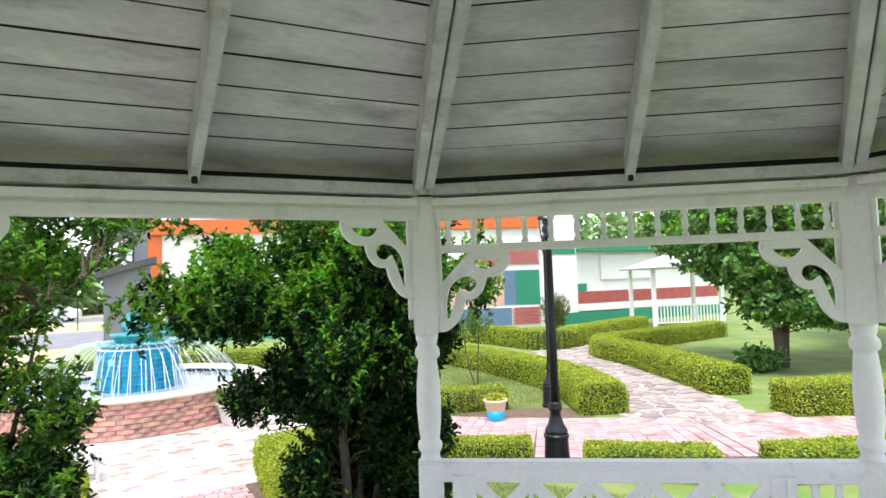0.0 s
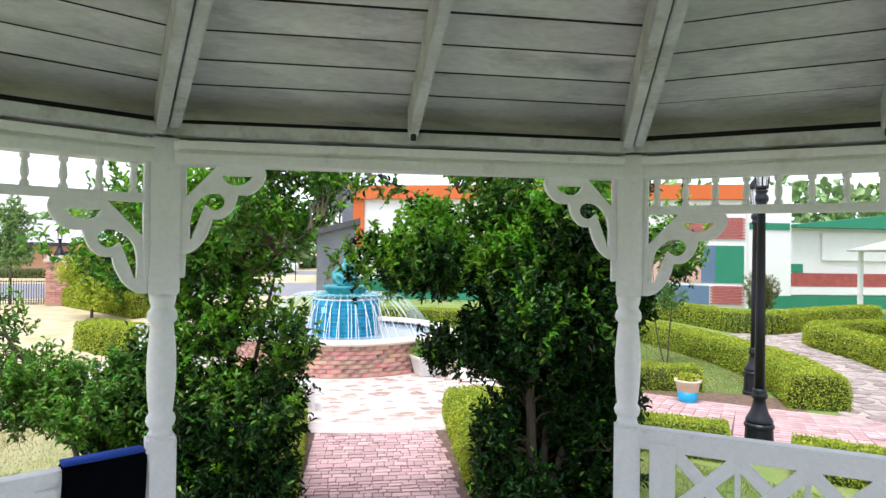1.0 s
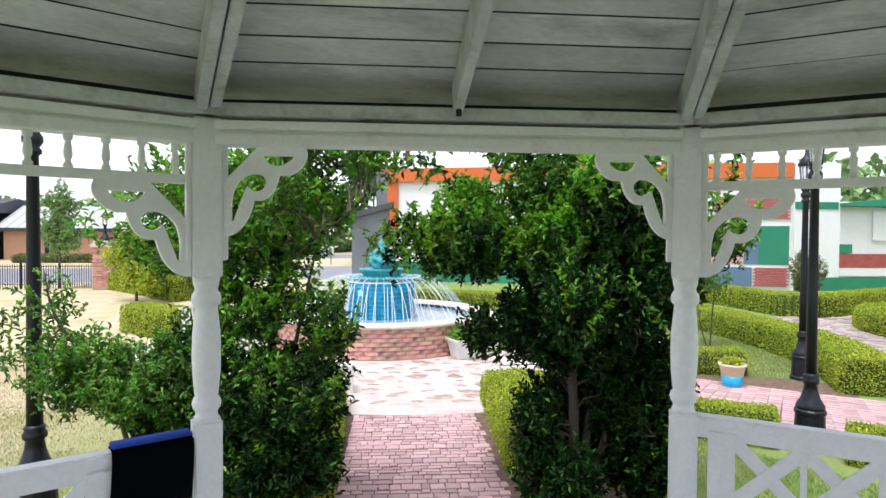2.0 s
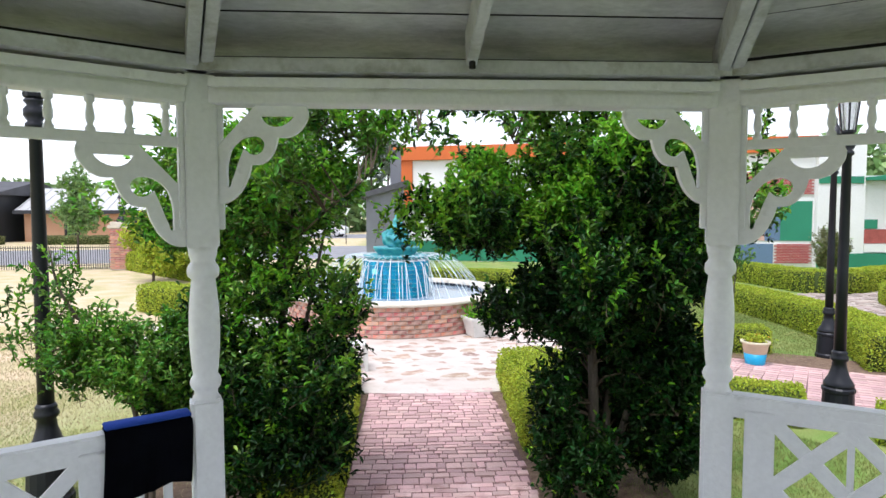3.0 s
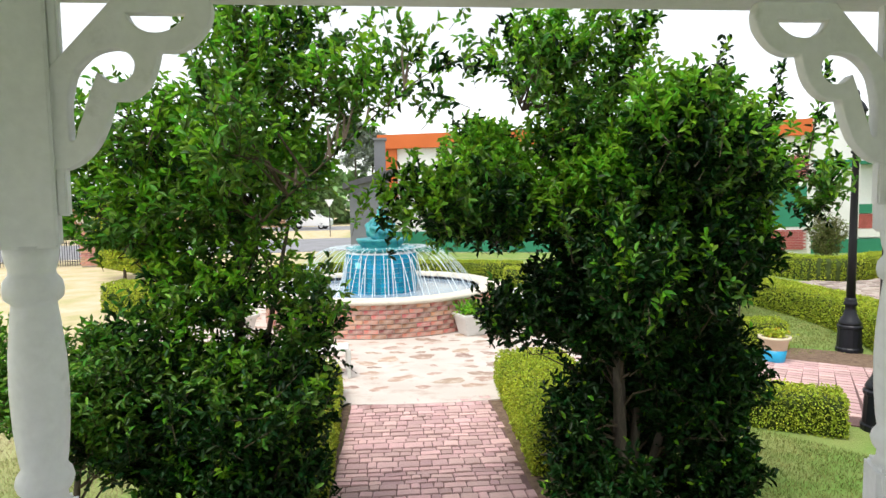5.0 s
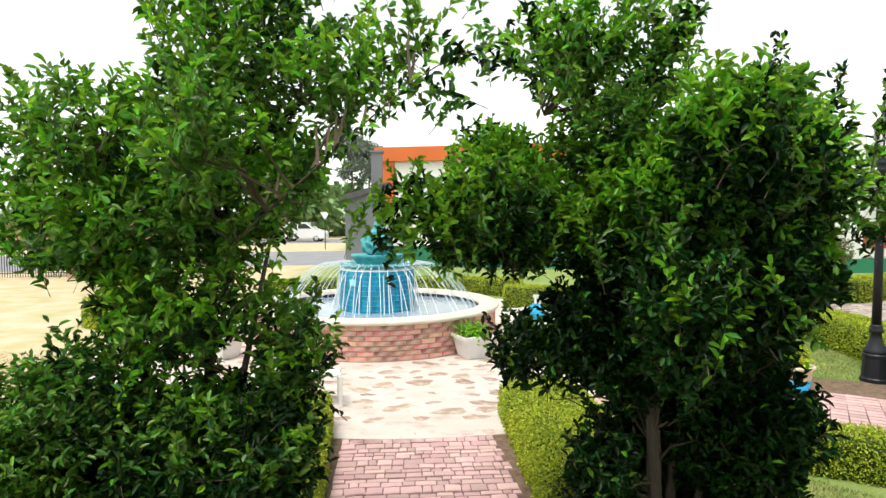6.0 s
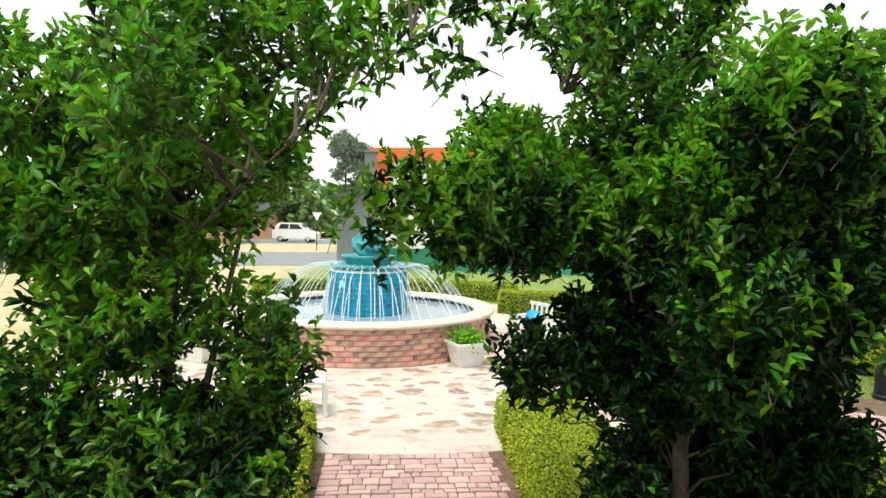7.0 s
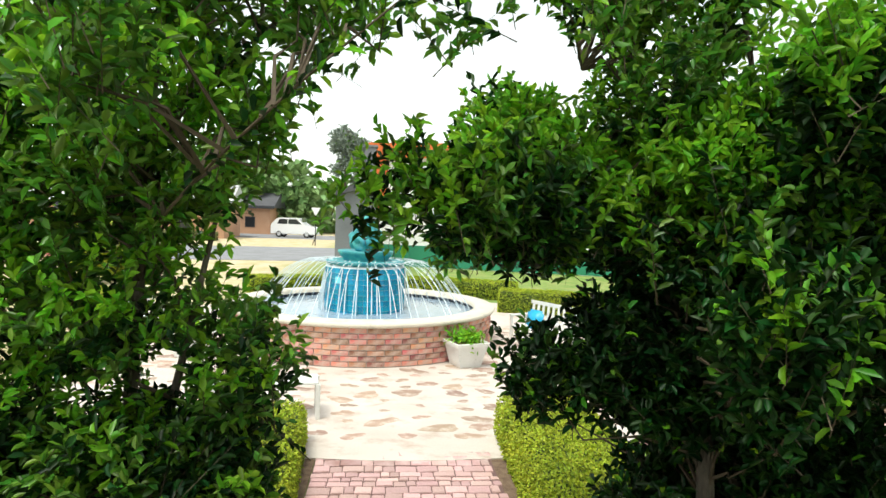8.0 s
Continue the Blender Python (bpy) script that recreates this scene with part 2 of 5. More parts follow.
_l.new(_gm.outputs[0], _green.inputs["Factor"])
_l.new(_gm.outputs[0], _drym.inputs["Factor"])
_far = _n.new("ShaderNodeMapRange")
_far.inputs["From Min"].default_value, _far.inputs["From Max"].default_value = 4.5, 10.5
_far.inputs["To Min"].default_value, _far.inputs["To Max"].default_value = 0.45, 1.0
_l.new(_sx.outputs["Y"], _far.inputs["Value"])
_dm = _n.new("ShaderNodeMath")
_dm.operation = "MULTIPLY"
_l.new(_dry.outputs[0], _dm.inputs[0])
_l.new(_far.outputs[0], _dm.inputs[1])
_l.new(_dm.outputs[0], _both.inputs["Factor"])
_l.new(_green.outputs["Result"], _both.inputs["A"])
_l.new(_drym.outputs["Result"], _both.inputs["B"])
_fv.blend_type = "MULTIPLY"
_fv.inputs["Factor"].default_value = 0.5
_l.new(_both.outputs["Result"], _fv.inputs["A"])
_l.new(_fin.outputs["Fac"], _fv.inputs["B"])
_gain = _n.new("ShaderNodeHueSaturation")
_gain.inputs["Value"].default_value = 1.3
_l.new(_fv.outputs["Result"], _gain.inputs["Color"])
_l.new(_gain.outputs["Color"], _b.inputs["Base Color"])
_b.inputs["Roughness"].default_value = 0.9
_p = _n.new("ShaderNodeBump")
_p.inputs["Strength"].default_value, _p.inputs["Distance"].default_value = 0.5, 0.03
_l.new(_fin.outputs["Fac"], _p.inputs["Height"])
_l.new(_p.outputs[0], _b.inputs["Normal"])


# ---- building helpers ----
def mesh_of(bm, name, material, smooth=False):
    me = bpy.data.meshes.new(name)
    bm.normal_update()
    bm.to_mesh(me)
    bm.free()
    me.materials.append(material)
    if smooth:
        me.polygons.foreach_set("use_smooth", [True] * len(me.polygons))
    return me


def part(name, bm, material, parent, label="", smooth=False, at=None):
    ob = new(name, bm if isinstance(bm, bpy.types.Mesh) else mesh_of(bm, name, material, smooth))
    ob.parent = parent
    if at is not None:
        ob.matrix_basis = at
    return tagged(ob, label)


def thing(name, m, label, category, group="", kind=""):
    ob = new(name)
    ob.empty_display_size = 0.1
    ob.matrix_basis = m
    return tagged(ob, label, category, group, kind)


def solid(name, bm, material, label, category, group="", kind="", smooth=False, at=None):
    ob = new(name, bm if isinstance(bm, bpy.types.Mesh) else mesh_of(bm, name, material, smooth))
    if at is not None:
        ob.matrix_basis = at
    return tagged(ob, label, category, group, kind)


def box(bm, size, centre=(0, 0, 0), m=None, bevel=0.0):
    out = bmesh.ops.create_cube(bm, size=1.0, matrix=(m or Matrix()) @ Matrix.Translation(centre) @ Matrix.Diagonal((*size, 1)))
    if bevel:
        edges = {e for v in out["verts"] for e in v.link_edges}
        bmesh.ops.bevel(bm, geom=list(edges), offset=bevel, segments=2, affect="EDGES", clamp_overlap=True)
    return bm


def boxed(size, centre=(0, 0, 0), m=None, bevel=0.0):
    return box(bmesh.new(), size, centre, m, bevel)


def lathe(bm, profile, seg=24, m=None, caps=True):
    """A turned form: profile of (radius, z) from the foot up."""
    m = m or Matrix()
    rings = [[bm.verts.new(m @ Vector((r * math.cos(a), r * math.sin(a), z))) for a in (2 * math.pi * i / seg for i in range(seg))] for r, z in profile]
    for a, b in zip(rings, rings[1:]):
        for i in range(seg):
            j = (i + 1) % seg
            bm.faces.new((a[i], a[j], b[j], b[i]))
    if caps:
        bm.faces.new(rings[0][::-1])
        bm.faces.new(rings[-1])
    return bm


def tube(bm, points, radii, seg=6):
    """A tapered tube through points."""
    rings = []
    points = [Vector(p) for p in points]
    for i, p in enumerate(points):
        d = (points[min(i + 1, len(points) - 1)] - points[max(i - 1, 0)]).normalized()
        u = d.orthogonal().normalized()
        v = d.cross(u)
        r = radii[i] if isinstance(radii, (list, tuple)) else radii
        rings.append([bm.verts.new(p + r * (math.cos(a) * u + math.sin(a) * v)) for a in (2 * math.pi * k / seg for k in range(seg))])
    for a, b in zip(rings, rings[1:]):
        off = min(range(seg), key=lambda o: (a[0].co - b[o].co).length)
        for i in range(seg):
            j = (i + 1) % seg
            bm.faces.new((a[i], a[j], b[(j + off) % seg], b[(i + off) % seg]))
    bm.faces.new(rings[0][::-1])
    bm.faces.new(rings[-1])
    return bm


def prism(bm, outline, z0, z1):
    lo = [bm.verts.new((x, y, z0)) for x, y in outline]
    hi = [bm.verts.new((x, y, z1)) for x, y in outline]
    bm.faces.new(lo[::-1])
    bm.faces.new(hi)
    for i in range(len(lo)):
        j = (i + 1) % len(lo)
        bm.faces.new((lo[i], lo[j], hi[j], hi[i]))
    return bm


def array_mesh(name, verts, faces, material):
    """A mesh from numpy arrays; all faces have the same number of corners."""
    me = bpy.data.meshes.new(name)
    nf, k = faces.shape
    me.vertices.add(len(verts))
    me.vertices.foreach_set("co", verts.astype(np.float32).ravel())
    me.loops.add(nf * k)
    me.loops.foreach_set("vertex_index", faces.astype(np.int32).ravel())
    me.polygons.add(nf)
    me.polygons.foreach_set("loop_start", np.arange(0, nf * k, k, dtype=np.int32))
    me.polygons.foreach_set("loop_total", np.full(nf, k, dtype=np.int32))
    me.update(calc_edges=True)
    me.materials.append(material)
    return me


def leaves(name, at, along, length, width, material, rng, droop=0.25):
    """Single leaves: at and along are n x 3; each leaf has a pointed blade bent over its length."""
    n = len(at)
    d = along / (np.linalg.norm(along, axis=1, keepdims=True) + 1e-9)
    side = np.cross(d, rng.normal(size=(n, 3)) * 0.6 + np.array([0, 0, 1.0]))
    side /= np.linalg.norm(side, axis=1, keepdims=True) + 1e-9
    up = np.cross(side, d)
    ln = (length * rng.uniform(0.65, 1.25, n))[:, None]
    wd = (width * rng.uniform(0.75, 1.2, n))[:, None]
    c1, c2 = at + d * ln * 0.33 + up * ln * 0.05, at + d * ln * 0.70 - up * ln * droop * 0.25
    fold = up * wd * 0.25
    tip = at + d * ln - up * ln * droop
    v = np.stack([at, c1 + side * wd * 0.38 + fold, c2 + side * wd * 0.50 + fold, tip, c2 - side * wd * 0.50 + fold, c1 - side * wd * 0.38 + fold], 1).reshape(-1, 3)
    base = (np.arange(n) * 6)[:, None]
    f = np.concatenate([base + np.array([[0, 1, 2, 3]]), base + np.array([[0, 3, 4, 5]])], 0)
    return array_mesh(name, v, f, material)


def strip_points(points, step=0.4):
    """A smooth line through plan points, cut into even steps (Catmull-Rom)."""
    p = [Vector((*q, 0)) for q in points]
    p = [2 * p[0] - p[1]] + p + [2 * p[-1] - p[-2]]
    out = []
    for a, b, c, d in zip(p, p[1:], p[2:], p[3:]):
        k = max(2, int((c - b).length / step))
        for i in range(k):
            t = i / k
            out.append(0.5 * ((2 * b) + (c - a) * t + (2 * a - 5 * b + 4 * c - d) * t * t + (3 * b - a - 3 * c + d) * t ** 3))
    out.append(p[-2])
    return out


def strip(points, width, z0, z1, step=0.4):
    line = strip_points(points, step)
    left, right = [], []
    for i, p in enumerate(line):
        t = (line[min(i + 1, len(line) - 1)] - line[max(i - 1, 0)]).normalized()
        nrm = Vector((-t.y, t.x, 0))
        left.append(p + nrm * width / 2)
        right.append(p - nrm * width / 2)
    return prism(bmesh.new(), [(q.x, q.y) for q in right + left[::-1]], z0, z1)


# ---- ground and paths ----
bm = bmesh.new()
bmesh.ops.create_grid(bm, x_segments=60, y_segments=60, size=600)
for v in bm.verts:
    v.co.z = -0.03
solid("ground", bm, lawn, "lawn of green and sun-dried grass reaching far out", "ground", kind="structure")
FC = Vector((-0.62, 14.84, 0))          # middle of the fountain
bm = bmesh.new()
ring = [(0.1 + 6.3 * math.cos(a), FC.y + 6.3 * math.sin(a)) for a in (2 * math.pi * i / 96 for i in range(96))]
prism(bm, ring, -0.06, 0.0)
plaza = solid("pavement_plaza", bm, CONCRETE, "round worn concrete plaza with brown stone stains", "pavement", kind="structure")
rng = np.random.default_rng(5)


def blob(r, squash, seed, z0, z1, n=14):
    g = np.random.default_rng(seed)
    ph = g.uniform(0, 6.28, 3)
    pts = []
    for i in range(n):
        a = 2 * math.pi * i / n
        q = r * (1 + 0.22 * math.sin(2 * a + ph[0]) + 0.14 * math.sin(3 * a + ph[1]) + 0.10 * math.sin(5 * a + ph[2]))
        pts.append((q * math.cos(a), q * squash * math.sin(a)))
    return prism(bmesh.new(), pts, z0, z1)


stone_meshes = [mesh_of(blob(0.24, 0.6, k, -0.01, 0.002), "stone", STAIN_STONE) for k in range(7)]
placed = []
for _ in range(5000):
    a, q = rng.uniform(0, 6.283), math.sqrt(rng.uniform(2.75 ** 2, 6.3 ** 2))
    p = (FC.x + q * math.cos(a), FC.y + q * math.sin(a))
    if all((p[0] - o[0]) ** 2 + ((p[1] - o[1]) * 1.5) ** 2 > 0.16 for o in placed) and p[1] < 16 and (p[0] - 0.1) ** 2 + (p[1] - FC.y) ** 2 < 33:
        placed.append(p)
        part("stone", stone_meshes[len(placed) % 7], None, plaza, at=pose(p[0], p[1], 0, 0, 0, rng.uniform(-35, 35)) @ Matrix.Scale(rng.uniform(0.3, 1.0), 4))
    if len(placed) > 280:
        break
solid("path_bed", boxed((1.78, 5.2, 0.05), (0.03, 6.3, -0.037)), JOINT, "dark joints of the brick path", "path", kind="structure")
solid("soil_strip", boxed((0.16, 5.2, 0.03), (1.0, 6.3, -0.03)), SOIL, "narrow mulch edge beside the brick path", "soil", kind="structure")
solid("soil_strip", boxed((0.10, 5.2, 0.03), (-0.92, 6.3, -0.03)), SOIL, "narrow mulch edge beside the brick path", "soil", kind="structure")
solid("soil_bed", strip([(1.4, 4.7), (1.55, 5.5), (1.6, 6.6)], 1.25, -0.05, -0.018), SOIL, "mulch bed round the small tree", "soil", kind="structure")
solid("soil_bed", strip([(-0.95, 5.3), (-2.2, 5.3), (-3.2, 5.4)], 1.5, -0.05, -0.019), SOIL, "mulch bed round the small tree", "soil", kind="structure")
XPATH = [(2.6, 11.0), (4.2, 9.55), (6.0, 8.15), (8.3, 6.85), (11.3, 5.7), (16, 4.6)]
crosspath = solid("pavement_crosspath", strip(XPATH, 2.75, -0.06, -0.012), JOINT, "pink stamped paving curving across the garden", "pavement", kind="structure")
FLAGS = [(8.6, 7.8), (10.2, 10.6), (11.1, 13.6), (12.3, 17.0), (16.5, 19.0), (20, 19.6)]
flagpath = solid("pavement_flagstones", strip(FLAGS, 2.5, -0.06, -0.015), MORTAR, "winding light flagstone path", "pavement", kind="structure")
solid("soil_bed", strip([(4.6, 11.2), (5.5, 10.55), (6.6, 10.0), (7.5, 9.3)], 1.3, -0.05, -0.024), SOIL, "bare soil at the foot of the lamp post", "soil", kind="structure")

# ---- gazebo ----
PZ, FLOOR = 3.094, 0.87
POSTS = [(1.05, 2.53), (-1.05, 2.53), (-2.73, 1.48), (-2.76, -0.98), (-1.05, -2.27), (1.05, -2.27), (2.76, -0.98), (2.73, 1.48)]
APEX = Vector((0.08, -0.3, 3.88))
MID = Vector((0, 0.13, 0))
gazebo = thing("gazebo", pose(0, 0, 0), "white painted wooden gazebo with scrollwork brackets and spindles", "gazebo")


def on_side(a, b):
    """The frame of one side: x along it from a to b, y outwards, origin at its middle."""
    a, b = Vector((*a, 0)), Vector((*b, 0))
    t = (b - a).normalized()
    o = (a + b) / 2
    y = Vector((t.y, -t.x, 0))
    if y.dot(o - MID) < 0:
        y = -y
    m = Matrix.Identity(4)
    m.col[0][:3], m.col[1][:3], m.col[2][:3], m.col[3][:3] = t, y, (0, 0, 1), o
    return m, (b - a).length


# floor and steps
part("floor", prism(bmesh.new(), [(MID.x + (x - MID.x) * 1.08, MID.y + (y - MID.y) * 1.08) for x, y in POSTS], FLOOR - 0.14, FLOOR), DECK, gazebo, "grey painted deck")
part("skirt", prism(bmesh.new(), [(MID.x + (x - MID.x) * 1.03, MID.y + (y - MID.y) * 1.03) for x, y in POSTS], -0.05, FLOOR - 0.14), WHITE, gazebo)
for i in range(4):
    part("step", boxed((1.8, 0.30, FLOOR - 0.175 * (i + 1)), (0, 2.85 + 0.29 * i, (FLOOR - 0.175 * (i + 1)) / 2), bevel=0.01), DECK, gazebo)

# one post: square blocks with a turned shaft between
bm = bmesh.new()
box(bm, (0.118, 0.118, PZ - 2.43), (0, 0, (PZ + 2.43) / 2), bevel=0.006)
block_up = mesh_of(bm, "upper_block", WHITE)
lower_block = mesh_of(boxed((0.118, 0.118, 1.83 - FLOOR), (0, 0, (1.83 + FLOOR) / 2), bevel=0.012), "lower_block", WHITE)
PROFILE = [(0.055, 1.825), (0.045, 1.845), (0.044, 1.86), (0.055, 1.875), (0.060, 1.893), (0.056, 1.91), (0.046, 1.925), (0.050, 1.95), (0.056, 2.02), (0.059, 2.10),
           (0.057, 2.18), (0.050, 2.26), (0.046, 2.295), (0.045, 2.305), (0.058, 2.317), (0.061, 2.335), (0.058, 2.355), (0.047, 2.37), (0.046, 2.38), (0.052, 2.40), (0.056, 2.435)]
shaft = mesh_of(lathe(bmesh.new(), PROFILE, 20), "turned_shaft", WHITE, True)
trim_mesh = mesh_of(boxed((0.022, 0.03, PZ - 2.50), (0, 0, (PZ + 2.50) / 2), bevel=0.004), "edge_strip", WHITE)
for i, (x, y) in enumerate(POSTS):
    out = (Vector((x, y, 0)) - MID)
    turn = math.degrees(math.atan2(out.y, out.x)) - 90
    post = part("post", block_up, WHITE, gazebo, at=pose(x, y, 0, 0, 0, turn))
    part("lower_block", lower_block, WHITE, post)
    part("turned_shaft", shaft, WHITE, post)
    part("edge_strip", trim_mesh, WHITE, post, at=pose(-0.072, -0.03, 0, 0, 0, 14))
    part("edge_strip", trim_mesh, WHITE, post, at=pose(0.072, -0.03, 0, 0, 0, -14))


def bracket_mesh():
    """Scroll-cut corner board: x away from the post, z down from the rail, with a half-moon and a teardrop cut through."""
    cu = bpy.data.curves.new("bracket", "CURVE")
    cu.dimensions, cu.fill_mode, cu.extrude, cu.bevel_depth, cu.bevel_resolution, cu.resolution_u = "2D", "BOTH", 0.012, 0.003, 1, 5

    def loop(pts):
        sp = cu.splines.new("BEZIER")
        sp.bezier_points.add(len(pts) - 1)
        for bp, (x, z, sharp) in zip(sp.bezier_points, pts):
            bp.co = (x, z, 0)
            bp.handle_left_type = bp.handle_right_type = "VECTOR" if sharp else "AUTO"
        sp.use_cyclic_u = True

    loop([(0.155, 0, 1), (0.345, 0, 1), (0.352, -0.03, 0), (0.335, -0.075, 0), (0.285, -0.115, 0), (0.235, -0.118, 1), (0.222, -0.165, 0), (0.205, -0.195, 0), (0.170, -0.222, 0),
          (0.130, -0.225, 1), (0.112, -0.285, 0), (0.075, -0.345, 0), (0.03, -0.375, 0), (0, -0.378, 1), (0, -0.165, 1)])
    loop([(0.165, -0.035, 1), (0.305, -0.035, 1), (0.290, -0.058, 0), (0.235, -0.083, 0), (0.185, -0.066, 0)])
    loop([(0.130, -0.113, 0), (0.175, -0.125, 0), (0.187, -0.155, 0), (0.165, -0.187, 0), (0.130, -0.190, 0), (0.105, -0.172, 1), (0.088, -0.215, 0), (0.062, -0.285, 0), (0.042, -0.320, 0),
          (0.036, -0.290, 0), (0.040, -0.210, 0), (0.065, -0.150, 0)])
    ob = bpy.data.objects.new("bracket", cu)
    scene.collection.objects.link(ob)
    bpy.context.view_layer.update()
    me = bpy.data.meshes.new_from_object(ob.evaluated_get(bpy.context.evaluated_depsgraph_get()))
    bpy.data.objects.remove(ob)
    bpy.data.curves.remove(cu)
    me.transform(Matrix.Rotation(radians(90), 4, "X"))
    me.materials.clear()
    me.materials.append(WHITE)
    return me


BRACKET = bracket_mesh()
BRACKET.name = "bracket"
MIRROR_X = Matrix.Diagonal((-1, 1, 1, 1))
BRACKET_R = BRACKET.copy()
BRACKET_R.transform(MIRROR_X)
BRACKET_R.flip_normals()

# spindles under the beams, turned
SPINDLE = mesh_of(lathe(bmesh.new(), [(0.013, 2.845), (0.017, 2.852), (0.017, 2.868), (0.011, 2.875), (0.010, 2.885), (0.015, 2.897), (0.0155, 2.915), (0.012, 2.94),
                                      (0.010, 2.955), (0.017, 2.962), (0.017, 2.978), (0.013, 2.99)], 10), "spindle", WHITE, True)
for i in range(8):
    a, b = POSTS[i], POSTS[(i + 1) % 8]
    m, ln = on_side(a, b)
    beam = part("beam", boxed((ln - 0.10, 0.10, 0.095), (0, 0.0, 3.03), bevel=0.004), WHITE, gazebo, at=m)
    part("trim_board", boxed((ln - 0.11, 0.022, 0.036), (0, -0.060, 3.062), bevel=0.003), WHITE, beam)
    part("trim_board", boxed((ln - 0.13, 0.020, 0.046), (0, -0.0595, 3.006), bevel=0.003), WHITE, beam)
    part("top_plate", boxed((ln + 0.03, 0.175, 0.048), (0, -0.0275, 3.119), bevel=0.004), RAFTER, beam, "weathered top plate")
    part("frieze_board", boxed((ln + 0.06, 0.02, 0.06), (0, 0.072, 3.112)), WHITE, beam)
    # closes the eaves against light; its near-black colour paints the recess's shade
    part("eave_board", boxed((ln + 0.085, 0.022, 0.135), (0, 0.135, 3.209)), TIMBER_AND_SHADE, beam, "board closing the eaves, near-black to stand for shade")
    if i == 0:                                   # the way out has brackets only
        for s in (-1, 1):
            part("bracket", BRACKET if s < 0 else BRACKET_R, WHITE, gazebo, at=m @ pose(s * (ln / 2 - 0.066), 0, 2.982))
        continue
    sp = part("spandrel_rail", boxed((ln - 0.12, 0.035, 0.038), (0, 0, 2.836), bevel=0.004), WHITE, gazebo, at=m)
    n = 15
    for k in range(n):
        part("spindle", SPINDLE, WHITE, sp, at=pose(-ln / 2 + 0.06 + (ln - 0.12) * (k + 0.5) / n, 0, 0))
    for s in (-1, 1):
        part("bracket", BRACKET if s < 0 else BRACKET_R, WHITE, gazebo, at=m @ pose(s * (ln / 2 - 0.066), 0, 2.815))
    # railing: cap, lattice of crossed slats between stiles, plain slats at the ends
    rail = part("railing", boxed((ln - 0.10, 0.075, 0.045), (0, 0, 1.80), bevel=0.008), WHITE, gazebo, at=m @ pose(0, 0, -0.06 if i == 1 else 0))
    part("upper_rail", boxed((ln - 0.12, 0.035, 0.055), (0, 0, 1.750), bevel=0.004), WHITE, rail)
    part("lower_rail", boxed((ln - 0.12, 0.045, 0.07), (0, 0, 1.02), bevel=0.004), WHITE, rail)
    half = ln / 2 - 0.06
    x0, x1 = -half + 0.33, half - 0.10          # stiles: a wide gap with two plain slats at one end, a narrow one at the other
    for x in (x0, x1):
        stile = part("stile", boxed((0.11, 0.045, 0.72), (x, -0.006, 1.40), bevel=0.004), WHITE, rail)
        part("stile_bead", boxed((0.045, 0.012, 0.72), (x + (0.028 if x > 0 else -0.028), -0.034, 1.40), bevel=0.003), WHITE, stile)
    for x in (-half + 0.09, -half + 0.19):
        part("slat", boxed((0.032, 0.02, 0.66), (x, 0, 1.385), bevel=0.003), WHITE, rail)
    cells = 5
    w = (x1 - x0 - 0.09) / cells
    hgt = w * 1.02
    ang = math.degrees(math.atan2(hgt, w))
    for c in range(cells):
        xc = x0 + 0.045 + w * (c + 0.5)
        for row in range(2):
            zc = 1.725 - hgt * (row + 0.5)
            for k in (-1, 1):
                part("lattice_slat", boxed((math.hypot(w, hgt), 0.014, 0.058), bevel=0.003), WHITE, rail, at=pose(xc, 0.004 - 0.016 * (k > 0), zc, 0, k * ang, 0))
        if c:
            part("slat", boxed((0.024, 0.014, 0.66), (xc - w / 2, 0.02, 1.385), bevel=0.003), WHITE, rail)
    part("lattice_frame", boxed((x1 - x0, 0.03, 0.05), ((x0 + x1) / 2, -0.004, 1.715 - 2 * hgt), bevel=0.004), WHITE, rail)

# roof: boards on hip and middle rafters
NB = 16


def roof_point(a, b, u, v, lift=0.0):
    """A point of one roof face: u across from a to b, v from the eaves to the top."""
    p = Vector((*a, 0)).lerp(Vector((*b, 0)), u)
    q = p.lerp(Vector((APEX.x, APEX.y, 0)), v)
    return Vector((q.x, q.y, 3.115 + (APEX.z - 3.115) * v + lift))


bm = bmesh.new()
board_uv = bm.loops.layers.uv.new("UVMap")
g = np.random.default_rng(3)
for i in range(8):
    a, b = POSTS[i], POSTS[(i + 1) % 8]
    for k in range(NB):
        v0, v1 = (k / NB if k else -0.058) + 0.0015, (k + 1) / NB - 0.0015
        d0, d1 = g.uniform(0, 0.004), g.uniform(0, 0.004)
        for u0, u1 in ((0.0, 0.5), (0.5, 1.0)):
            low = [roof_point(a, b, u, v, 0.125 + d) for u, v, d in ((u0, v0, d0), (u1, v0, d0), (u1, v1, d1), (u0, v1, d1))]
            top = [p + Vector((0, 0, 0.014)) for p in low]
            lv, tv = [bm.verts.new(p) for p in low], [bm.verts.new(p) for p in top]
            fc = bm.faces.new(lv)
            o1, o2 = g.uniform(0, 40), g.uniform(0, 40)
            for lp, (uu, vv) in zip(fc.loops, ((u0, v0), (u1, v0), (u1, v1), (u0, v1))):
                lp[board_uv].uv = (o1 + uu * 2.1 * (1 - vv), o2 + vv * 2.7)
            for x in range(4):
                y = (x + 1) % 4
                bm.faces.new((lv[y], lv[x], tv[x], tv[y])).material_index = 1
ceiling_mesh = mesh_of(bm, "ceiling", CEILING)
ceiling_mesh.materials.append(TIMBER_AND_SHADE)          # near-black board edges paint the shade in the joints
part("ceiling", ceiling_mesh, None, gazebo, "grey-white weathered board lining")
bm = bmesh.new()
